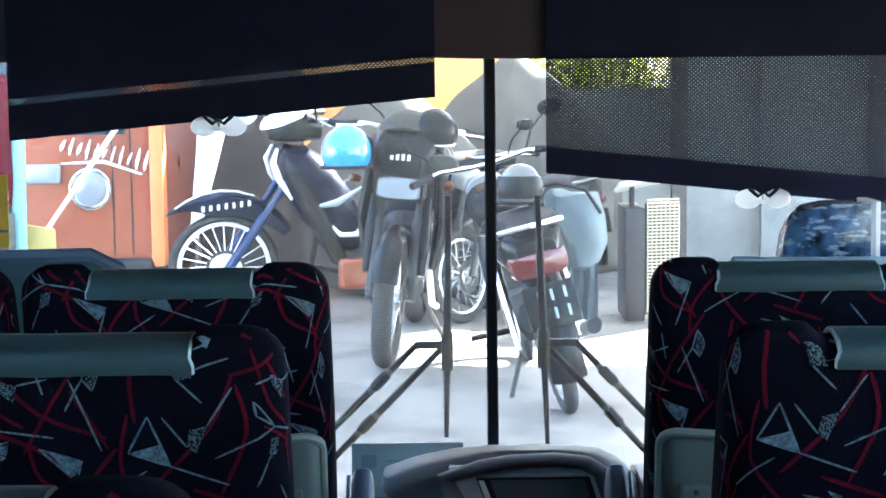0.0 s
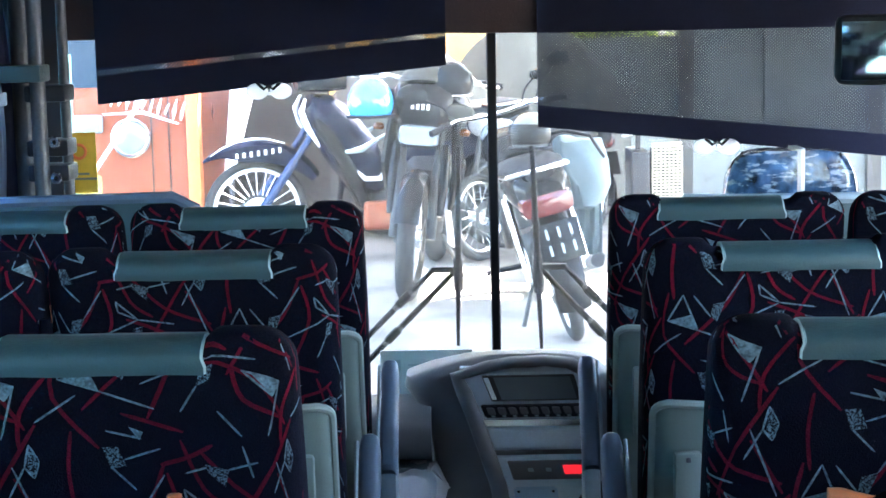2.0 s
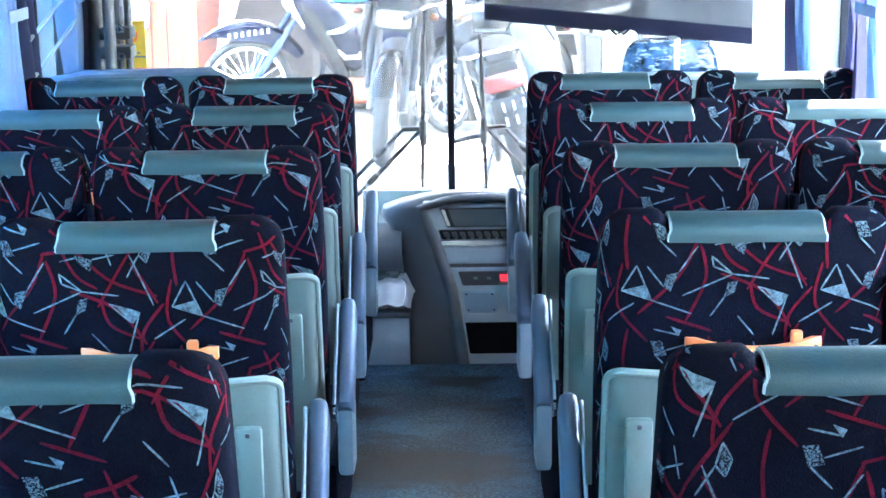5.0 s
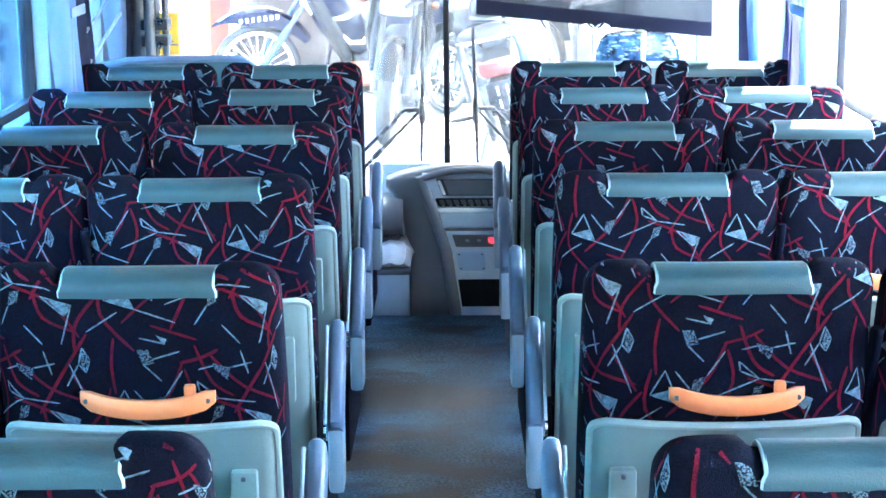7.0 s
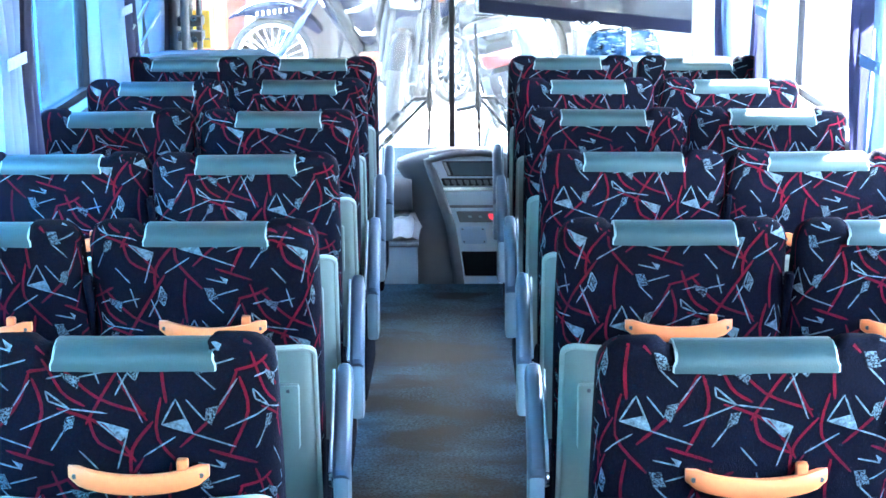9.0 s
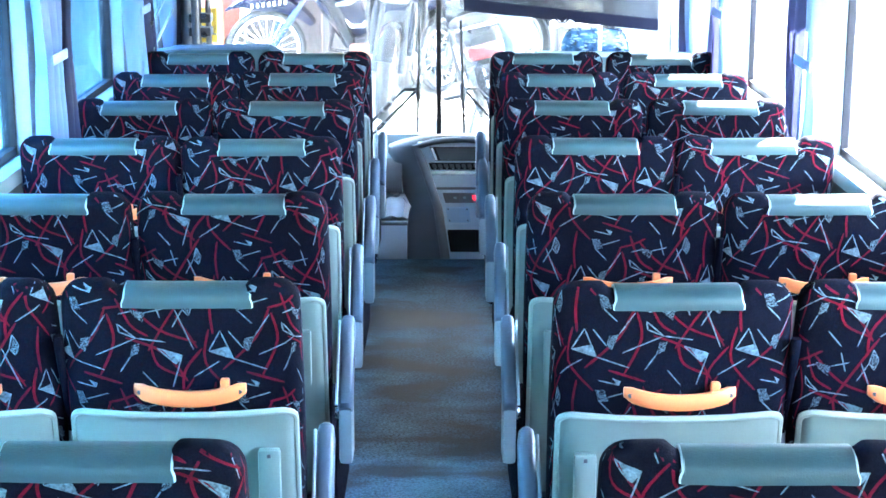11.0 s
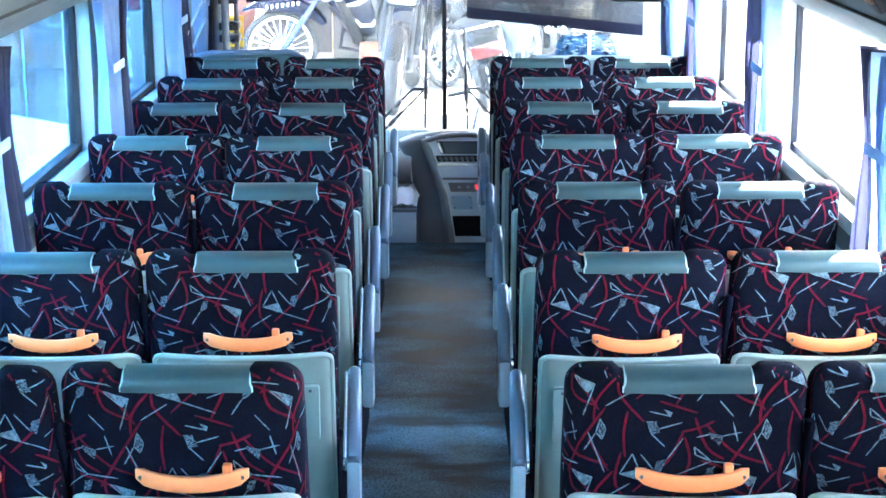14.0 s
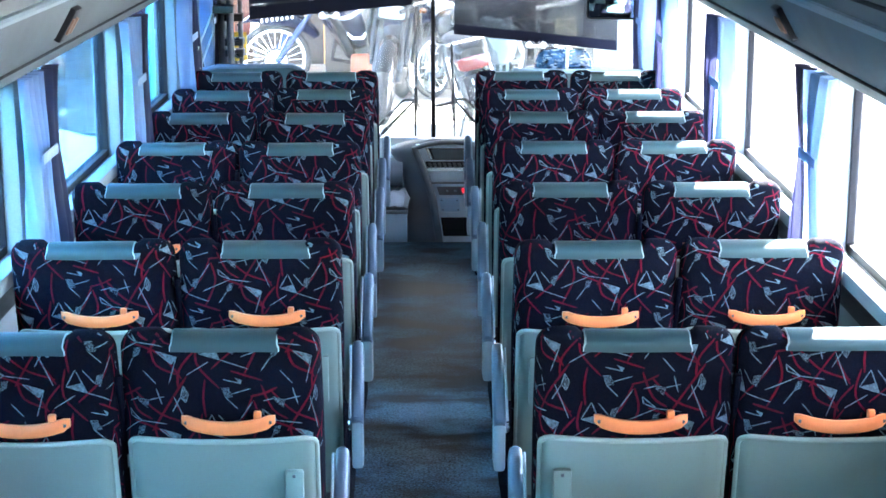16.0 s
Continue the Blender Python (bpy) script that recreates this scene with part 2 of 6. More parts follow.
LENS_RED = material("red_lens", (0.09, 0.010, 0.010), 0.15, vary=0.1, grain=60, bump=0.05, coat=0.6)
LENS_CLEAR = material("clear_lamp_lens", (0.24, 0.27, 0.30), 0.1, vary=0.1, grain=60, bump=0.1, coat=1.0)
HELMET_BLUE = material("blue_helmet_shell", (0.03, 0.24, 0.52), 0.12, vary=0.1, grain=30, bump=0.02, coat=1.0)
HELMET_GREY = material("silver_helmet_shell", (0.10, 0.11, 0.115), 0.16, vary=0.1, grain=40, bump=0.02, coat=0.4)
TARP = material("grey_cover_cloth", (0.10, 0.096, 0.086), 0.7, spec=0.1, vary=0.2, grain=200, coarse=4, bump=0.4)
BAG = material("blue_grey_canvas", (0.10, 0.135, 0.15), 0.75, vary=0.15, grain=250, coarse=7, bump=0.4)
MESH_METAL = material("pale_wire_grille", (0.46, 0.42, 0.31), 0.5, vary=0.12, grain=120, bump=0.1)
LEAF = sheer(material("sunlit_leaf", (0.12, 0.18, 0.03), 0.6, vary=0.4, grain=20, coarse=3, bump=0.1), (0.40, 0.46, 0.06), 0.5)
# steel base raised too, as part of the painted-in haze
BIKE_STEEL = material("oily_bike_steel", (0.06, 0.06, 0.06), 0.5, metal=0.3, vary=0.3, grain=120, bump=0.15, spec=0.2)
# paler than the alloy: the sun on the chrome is put into its base
SUNLIT_SILVER = material("sunlit_silver", (0.78, 0.79, 0.82), 0.3, metal=0.3, vary=0.06, grain=80, bump=0.03)
# lets light through to brighten the yard under the added roof
ROOFING = sheer(material("translucent_roof_sheet", (0.30, 0.30, 0.28), 0.7, vary=0.15, grain=30, bump=0.2), (0.88, 0.89, 0.88), 0.36)
RED_DIGITS = glow("red_led_digits", (0.8, 0.02, 0.03), 0.03)


# ---- mesh helpers ----
def link(name, bm, mats, parent=None, label="", smooth=True):
    me = bpy.data.meshes.new(name)
    bmesh.ops.recalc_face_normals(bm, faces=bm.faces)
    bm.to_mesh(me)
    bm.free()
    for m in mats if isinstance(mats, (list, tuple)) else [mats]:
        me.materials.append(m)
    if smooth:
        me.polygons.foreach_set("use_smooth", [True] * len(me.polygons))
        me.set_sharp_from_angle(angle=radians(38))
    ob = new(name, me)
    if parent:
        ob.parent = parent
    if label:
        ob["label"] = label
    return ob


def part(name, bm, mats, parent, label=""):
    return link(name, bm, mats, parent, label)


def thing(name, label, category, group="", at=(0, 0, 0), kind=""):
    ob = new(name)
    ob.empty_display_size = 0.1
    ob.location = at
    return tagged(ob, label, category, group, kind)


def structure(name, bm, mats, label, category="wall"):
    return tagged(link(name, bm, mats), label, category, kind="structure")


def box(x0, x1, y0, y1, z0, z1, bevel=0.0, seg=2, bm=None):
    b = bmesh.new()
    bmesh.ops.create_cube(b, size=1.0)
    for v in b.verts:
        v.co = Vector(((x0 + x1) / 2 + v.co.x * (x1 - x0), (y0 + y1) / 2 + v.co.y * (y1 - y0), (z0 + z1) / 2 + v.co.z * (z1 - z0)))
    if bevel:
        bmesh.ops.bevel(b, geom=b.edges[:], offset=bevel, segments=seg, affect="EDGES", profile=0.6)
    return merge(bm, b)


def merge(bm, b):
    if bm is None:
        return b
    me = bpy.data.meshes.new("tmp")
    b.to_mesh(me)
    b.free()
    bm.from_mesh(me)
    bpy.data.meshes.remove(me)
    return bm


def turned(b, m):
    bmesh.ops.transform(b, matrix=m, verts=b.verts)
    return b


def tube(points, r, sides=8, bm=None, caps=True):
    """A round bar along a line of points; r may be one radius or one a point."""
    b = bmesh.new()
    pts = [Vector(p) for p in points]
    rs = r if isinstance(r, (list, tuple)) else [r] * len(pts)
    rings, ref = [], None
    for i, p in enumerate(pts):
        d = (pts[min(i + 1, len(pts) - 1)] - pts[max(i - 1, 0)]).normalized()
        if ref is None or abs(ref.dot(d)) > 0.95:
            ref = Vector((0, 0, 1)) if abs(d.z) < 0.9 else Vector((1, 0, 0))
        u = (ref - d * ref.dot(d)).normalized()
        v = d.cross(u)
        ref = u
        rings.append([b.verts.new(p + (u * math.cos(a) + v * math.sin(a)) * rs[i]) for a in (2 * math.pi * k / sides for k in range(sides))])
    for a, c in zip(rings, rings[1:]):
        for k in range(sides):
            b.faces.new((a[k], a[(k + 1) % sides], c[(k + 1) % sides], c[k]))
    if caps:
        b.faces.new(rings[0][::-1])
        b.faces.new(rings[-1])
    return merge(bm, b)


def ring(major, minor, sides=32, tubes=10, squash=1.0, bm=None):
    """A torus round the y axis; squash widens it along the axis."""
    b = bmesh.new()
    vs = []
    for i in range(sides):
        a = 2 * math.pi * i / sides
        row = []
        for j in range(tubes):
            c = 2 * math.pi * j / tubes
            rad = major + minor * math.cos(c)
            row.append(b.verts.new((rad * math.cos(a), minor * squash * math.sin(c), rad * math.sin(a))))
        vs.append(row)
    for i in range(sides):
        for j in range(tubes):
            b.faces.new((vs[i][j], vs[(i + 1) % sides][j], vs[(i + 1) % sides][(j + 1) % tubes], vs[i][(j + 1) % tubes]))
    return merge(bm, b)


def loft(sections, sides=20, power=2.6, bm=None, closed=True):
    """A skin over rounded sections (centre, half width along u, half height along v, u, v)."""
    b = bmesh.new()
    rings = []
    for c, ru, rv, u, v in sections:
        c, u, v = Vector(c), Vector(u), Vector(v)
        row = []
        for k in range(sides):
            a = 2 * math.pi * k / sides
            ca, sa = math.cos(a), math.sin(a)
            row.append(b.verts.new(c + u * (ru * math.copysign(abs(ca) ** (2 / power), ca)) + v * (rv * math.copysign(abs(sa) ** (2 / power), sa))))
        rings.append(row)
    for a, c in zip(rings, rings[1:]):
        for k in range(sides):
            b.faces.new((a[k], a[(k + 1) % sides], c[(k + 1) % sides], c[k]))
    if closed:
        b.faces.new(rings[0][::-1])
        b.faces.new(rings[-1])
    return merge(bm, b)


def along_x(stations, sides=20, power=2.6, bm=None):
    """A loft along x: stations of (x, y, z, half width, half height)."""
    return loft([((x, y, z), w, h, (0, 1, 0), (0, 0, 1)) for x, y, z, w, h in stations], sides, power, bm)


def plate(outline, depth, axis="y", at=0.0, bevel=0.0, bm=None):
    """A flat outline of (u, z) pairs, given depth along y, or of (y, z) pairs along x."""
    b = bmesh.new()
    def place(u, z, d):
        return (u, d, z) if axis == "y" else (d, u, z) if axis == "x" else (u, z, d)
    f0 = [b.verts.new(place(u, z, at)) for u, z in outline]
    f1 = [b.verts.new(place(u, z, at + depth)) for u, z in outline]
    n = len(outline)
    b.faces.new(f0)
    b.faces.new(f1[::-1])
    for i in range(n):
        b.faces.new((f0[i], f0[(i + 1) % n], f1[(i + 1) % n], f1[i]))
    bmesh.ops.recalc_face_normals(b, faces=b.faces)
    if bevel:
        bmesh.ops.bevel(b, geom=b.edges[:], offset=bevel, segments=2, affect="EDGES", profile=0.6)
    return merge(bm, b)


def dome(rx, ry, rz, low=-0.2, rings=9, sides=20, bm=None):
    """A rounded cap, cut off at low times its height."""
    b = bmesh.new()
    rows = []
    a0 = math.asin(low)
    for i in range(rings):
        a = a0 + (math.pi / 2 - a0) * i / rings
        rows.append([b.verts.new((rx * math.cos(a) * math.cos(c), ry * math.cos(a) * math.sin(c), rz * math.sin(a))) for c in (2 * math.pi * k / sides for k in range(sides))])
    top = b.verts.new((0, 0, rz))
    for a, c in zip(rows, rows[1:]):
        for k in range(sides):
            b.faces.new((a[k], a[(k + 1) % sides], c[(k + 1) % sides], c[k]))
    for k in range(sides):
        b.faces.new((rows[-1][k], rows[-1][(k + 1) % sides], top))
    b.faces.new(rows[0][::-1])
    return merge(bm, b)


# ---- the coach's shell ----
HALF, FLOOR_END, GLASS_Y, REAR = 1.24, 6.88, 7.4, -3.6
PILLARS = [-3.25, -1.7, -0.15, 1.42, 3.02, 4.64, 6.17, 6.98]
SILL, HEAD, ROOF, FLOOR = 1.04, 1.56, 2.42, 0.10

AISLE_END = 6.975
structure("floor", box(-HALF, HALF, REAR, AISLE_END, -0.14, FLOOR), CARPET, "worn blue-grey vinyl coach floor with brown stains", "floor")
structure("step_nosing", box(-0.30, 0.30, AISLE_END, AISLE_END + 0.012, FLOOR - 0.05, FLOOR - 0.006, 0.002), ARM_BLUE, "grey nosing along the step edge", "trim")
structure("front_floor", box(-HALF, HALF, AISLE_END, GLASS_Y + 0.1, -0.24, 0.06), DASH, "dark lower floor of the driver's platform", "floor")

for side, nm in ((-1, "left"), (1, "right")):
    x0, x1 = (side * HALF, side * (HALF + 0.07)) if side > 0 else (-HALF - 0.07, -HALF)
    structure("wall_" + nm, box(x0, x1, REAR, 6.93 if side < 0 else GLASS_Y, -0.24, SILL - 0.02), TRIM, "grey lined coach side wall below the windows", "wall")
    structure("wall_top_" + nm, box(x0, x1, REAR, GLASS_Y, HEAD + 0.02, ROOF), TRIM, "grey lined coach side wall above the windows", "wall")
    # sill ledge
    xi0, xi1 = (HALF - 0.055, HALF) if side > 0 else (-HALF, -HALF + 0.055)
    structure("sill_" + nm, box(xi0, xi1, REAR, GLASS_Y - 0.25, SILL - 0.05, SILL, 0.012), ARM_GREY, "pale grey moulded window sill ledge", "sill")
    structure("sill_band_" + nm, box(min(side * (HALF - 0.012), side * HALF), max(side * (HALF - 0.012), side * HALF), REAR, 6.9, SILL - 0.15, SILL - 0.054), BLACK_PLASTIC, "dark strip under the window sill", "trim")
    # luggage bin: a curved underside that sweeps from the wall up to its front lip
    prof = [(1.24, 1.562), (1.19, 1.575), (1.10, 1.61), (1.0, 1.66), (0.90, 1.725), (0.82, 1.80), (0.775, 1.88), (0.755, 1.97), (0.75, 2.10), (0.75, 2.385), (1.24, 2.385)]
    b = bmesh.new()
    ys = [REAR + 0.05 + i * (6.9 - REAR) / 12 for i in range(13)]
    rows = [[b.verts.new((side * x, y, z)) for x, z in prof] for y in ys]
    for r0, r1 in zip(rows, rows[1:]):
        for k in range(len(prof) - 1):
            b.faces.new((r0[k], r0[k + 1], r1[k + 1], r1[k]))
    b.faces.new(rows[0])
    b.faces.new(rows[-1])
    bin_ob = tagged(link("luggage_bin", b, BIN), "long grey overhead luggage bin above the windows", "luggage bin", "luggage bins")
    lip = tube([(side * 0.768, REAR + 0.1, 1.90), (side * 0.768, 6.9, 1.90)], 0.010, 8)
    part("trim_strip", lip, ARM_GREY, bin_ob, "pale grey rounded edge strip")
    for xg, zg, rg in ((0.868, 1.752, 0.004), (0.760, 1.945, 0.005), (0.748, 2.03, 0.006)):
        part("seam", tube([(side * xg, REAR + 0.1, zg), (side * xg, 6.9, zg)], rg, 6), BLACK, bin_ob, "dark seam along the lining")
structure("ceiling", box(-HALF, HALF, REAR, GLASS_Y, ROOF - 0.03, ROOF + 0.04), CEILING, "pale lined coach ceiling", "ceiling")
structure("wall_rear", box(-HALF - 0.07, HALF + 0.07, REAR - 0.08, REAR, -0.24, ROOF), TRIM, "plain grey rear wall of the coach", "wall")

for side, nm, gl in ((-1, "left", LEFT_GLASS), (1, "right", RIGHT_GLASS)):
    # solid unseen wall in place of rear windows, to dim the rear rows
    structure("wall_rear_" + nm, box(min(side * HALF, side * (HALF + 0.07)), max(side * HALF, side * (HALF + 0.07)), REAR, PILLARS[2] - 0.055, SILL - 0.02, HEAD + 0.02), TRIM, "plain grey side wall, unseen, added to dim the coach's rear", "wall")
    for i, (p0, p1) in enumerate(zip(PILLARS[2:], PILLARS[3:])):
        a0, a1 = p0 + 0.055, p1 - 0.055
        x = side * (HALF + 0.04)
        win = thing("window_%s_%d" % (nm, i + 1), "blue-tinted side window in a black rubber seal" if side < 0 else "clear side window in a black rubber seal", "window", kind="structure")
        g = part("pane", box(x - 0.003, x + 0.003, a0, a1, SILL, HEAD), gl, win)
        g.visible_shadow = False
        b = None
        for q in ((a0 - 0.012, a0 + 0.012, SILL, HEAD), (a1 - 0.012, a1 + 0.012, SILL, HEAD), (a0, a1, SILL - 0.012, SILL + 0.014), (a0, a1, HEAD - 0.012, HEAD + 0.012)):
            b = box(x - 0.02, x + 0.02, *q, bm=b)
        part("window_seal", b, BLACK, win)
    for p in PILLARS[2:]:
        x = side * HALF
        b = box(min(x - side * 0.03, x + side * 0.07), max(x - side * 0.03, x + side * 0.07), p - 0.055, p + 0.055, SILL - 0.04, HEAD + 0.04, 0.012)
        structure("pillar_" + nm, b, TRIM, "grey lined post between two side windows", "pillar")


def curtain(side, y0, y1, ztop, zlow, flare, seed):
    """A drawn-back curtain: deep uneven folds from a rail, a narrow tie, the front folds in a dark violet cloth."""
    ob = thing("curtain", "pale blue pleated curtain with a dark violet edge by a post", "curtain", "side curtains", (0, 0, 0))
    rnd = random.Random(seed)
    phase, count = rnd.uniform(0, 6), rnd.choice((5, 6))
    for name, ua, ub, mat in (("cloth", 0.0, 0.64, CURTAIN), ("dark_edge", 0.62, 1.0, CURTAIN_LINING)):
        b = bmesh.new()
        n, m = (44, 18) if name == "cloth" else (28, 18)
        grid = []
        for j in range(m + 1):
            v = j / m
            z = ztop + (zlow - ztop) * v
            squeeze = 0.80 + 0.20 * abs(v - 0.42) / 0.58
            row = []
            for i in range(n + 1):
                u = ua + (ub - ua) * i / n
                y = (y0 + y1) / 2 + (u - 0.5) * (y1 - y0) * squeeze + flare * v * v + 0.012 * math.sin(7 * v + 5 * u + phase)
                fold = math.sin(u * 2 * math.pi * count + phase + 0.5 * math.sin(3 * v + phase))
                x = side * (HALF - 0.072 + 0.026 * math.copysign(abs(fold) ** 0.7, fold) + 0.007 * math.sin(u * 37 + v * 4) - (0.012 if name == "dark_edge" else 0.0))
                row.append(b.verts.new((x, y, z)))
            grid.append(row)
        for j in range(m):
            for i in range(n):
                b.faces.new((grid[j][i], grid[j][i + 1], grid[j + 1][i + 1], grid[j + 1][i]))
        bmesh.ops.solidify(b, geom=b.faces[:], thickness=0.003)
        part(name, b, mat, ob, "dark violet front folds" if name == "dark_edge" else "")
    zt = ztop + (zlow - ztop) * 0.42
    yc, hw = (y0 + y1) / 2 + flare * 0.18, (y1 - y0) * 0.40
    part("tie_band", box(side * (HALF - 0.112) - 0.003, side * (HALF - 0.112) + 0.003, yc - hw, yc + hw * 0.3, zt - 0.016, zt + 0.016, 0.003), CURTAIN, ob)
    return ob


for k, p in enumerate(PILLARS[2:]):
    curtain(-1, p - (0.14 if p < 6.5 else 0.10), p + (0.24 if p < 6.5 else 0.08), HEAD, SILL - 0.05, 0.05, 3 + k)
    curtain(1, p - 0.20, p + 0.22, HEAD, SILL - 0.07, -0.05, 40 + k)

# reading-lamp units under the bins
for side in (-1, 1):
    for k in range(4):
        y = 0.25 + 1.6 * k
        ob = thing("service_panel", "small dark service unit with two orange switches", "service panel", "service panels", (side * 0.802, y, 1.829))
        ob.rotation_euler = (0, side * radians(60), 0)
        part("housing", box(-0.042, 0.042, -0.036, 0.036, -0.012, 0.006, 0.005), BLACK_PLASTIC, ob)
        for dy in (-0.017, 0.017):
            part("switch", box(-0.020, 0.020, dy - 0.008, dy + 0.008, -0.017, -0.010, 0.003), SWITCH, ob)

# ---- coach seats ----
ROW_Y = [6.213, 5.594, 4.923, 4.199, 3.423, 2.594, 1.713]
TOP = 1.14
HW, RECLINE = 0.225, 0.20


def slab_half(z, z0, hw, corner):
    """Half width of a slab with rounded upper corners."""
    d = z - (TOP - corner)
    return hw if d <= 0 else hw - corner + math.sqrt(max(0.0, corner * corner - d * d))


def slab_section(z):
    corner, nose = 0.046, 0.036
    hw = slab_half(z, 0, HW + 0.006 * math.sin((z - 0.5) * 4), corner)
    th = 0.062 - 0.022 * max(0.0, min(1.0, (z - 0.85) / 0.25))
    d = z - (TOP - nose)
    if d > 0:
        th *= math.sqrt(max(0.02, 1 - (d / nose) ** 2))
    yc = (TOP - z) * RECLINE + 0.075
    return hw, th, yc


def settle(x, z):
    """How far the padding gives way under the head cover."""
    k = min(1.0, max(0.0, (0.142 - abs(x)) / 0.022))
    h = min(1.0, max(0.0, (z - (TOP - 0.07)) / 0.06))
    return 0.015 * k * k * (3 - 2 * k) * h * h


def slab_point(s, z, lift=0.0):
    """A point of the backrest's skin: s runs round it from the middle of its rear face."""
    hw, th, yc = slab_section(z)
    n = 5.0
    flat = hw * 0.86
    if abs(s) <= flat:
        x = s
        y = -(1 - abs(x / hw) ** n) ** (1 / n) * th
    else:
        k = min(1.0, (abs(s) - flat) / (hw * 0.14 + th))
        a = k * math.pi / 2
        xs = 0.86 + 0.14 * math.sin(a)
        x = math.copysign(hw * min(xs, 0.99999), s)
        y = -(1 - min(xs, 0.99999) ** n) ** (1 / n) * th
    nrm = Vector((math.copysign(abs(x / hw) ** (n - 1), x), -abs(y / th) ** (n - 1), 0))
    nrm = nrm.normalized() if nrm.length > 1e-6 else Vector((0, -1, 0))
    return Vector((x, yc + y, z - settle(x, z))) + nrm * lift


XS = [-1.0, -0.998, -0.985, -0.95, -0.9, -0.84, -0.78, -0.72, -0.68, -0.64, -0.6, -0.56, -0.52, -0.4, -0.2, 0.0, 0.2, 0.4, 0.52, 0.56, 0.6, 0.64, 0.68, 0.72, 0.78, 0.84, 0.9, 0.95, 0.985, 0.998, 1.0]

# the woven repeat, in millimetres of a tile 313 wide and 196 high (x right, z up)
TILE = (0.313, 0.196)
RED_STROKES = [
    [(-12, 90), (-18, 43), (-14, -6)], [(96, 50), (67, -15), (3, -80)], [(98, 37), (109, -20), (79, -92)], [(91, 47), (125, 56), (153, 70)],
    [(116, 77), (141, 15), (175, -10)], [(259, 98), (211, 22), (174, -40)], [(137, 64), (193, 5), (267, -23)], [(132, -13), (203, -44), (247, -104)],
    [(179, -28), (192, -71), (240, -95)], [(-22, 4), (-30, -65), (20, -128)], [(277, -36), (243, -82), (238, -127)], [(229, 32), (268, -35)], [(48, -85), (120, -109)],
]
SLATE_LINES = [
    [(24, -57), (88, -80)], [(16, 0), (43, -35)], [(66, -10), (95, 34)], [(151, -14), (73, -49)], [(151, -14), (208, -22)], [(139, -52), (118, -84)],
    [(238, -51), (218, -116)], [(32, 46), (61, 16)], [(49, 54), (92, 67)], [(120, 36), (147, 43)], [(170, 39), (205, 47)], [(188, 68), (199, 28)], [(243, 46), (222, 8)],
    [(228, 46), (261, -38)], [(310, -62), (259, -95)], [(29, -106), (70, -116)], [(161, -84), (188, -116)],
]
SLATE_OUTLINES = [
    [(0, 1), (-23, -41), (24, -57)], [(117, 16), (151, -14), (120, -1)], [(250, 74), (261, 53), (254, 32), (243, 46)], [(191, -35), (239, -50), (226, -68)],
]
SLATE_FILLS = [
    [(-23, -41), (14, -31), (24, -57)], [(46, -15), (66, -10), (53, -43), (43, -34)], [(144, -28), (159, -25), (154, -45), (138, -53)],
    [(201, -38), (239, -50), (226, -68)], [(24, 70), (42, 70), (51, 46), (32, 43)], [(143, 47), (171, 39), (166, 18), (147, 35)],
    [(250, 72), (261, 53), (254, 32), (247, 46)], [(56, -101), (73, -108), (68, -118)],
]


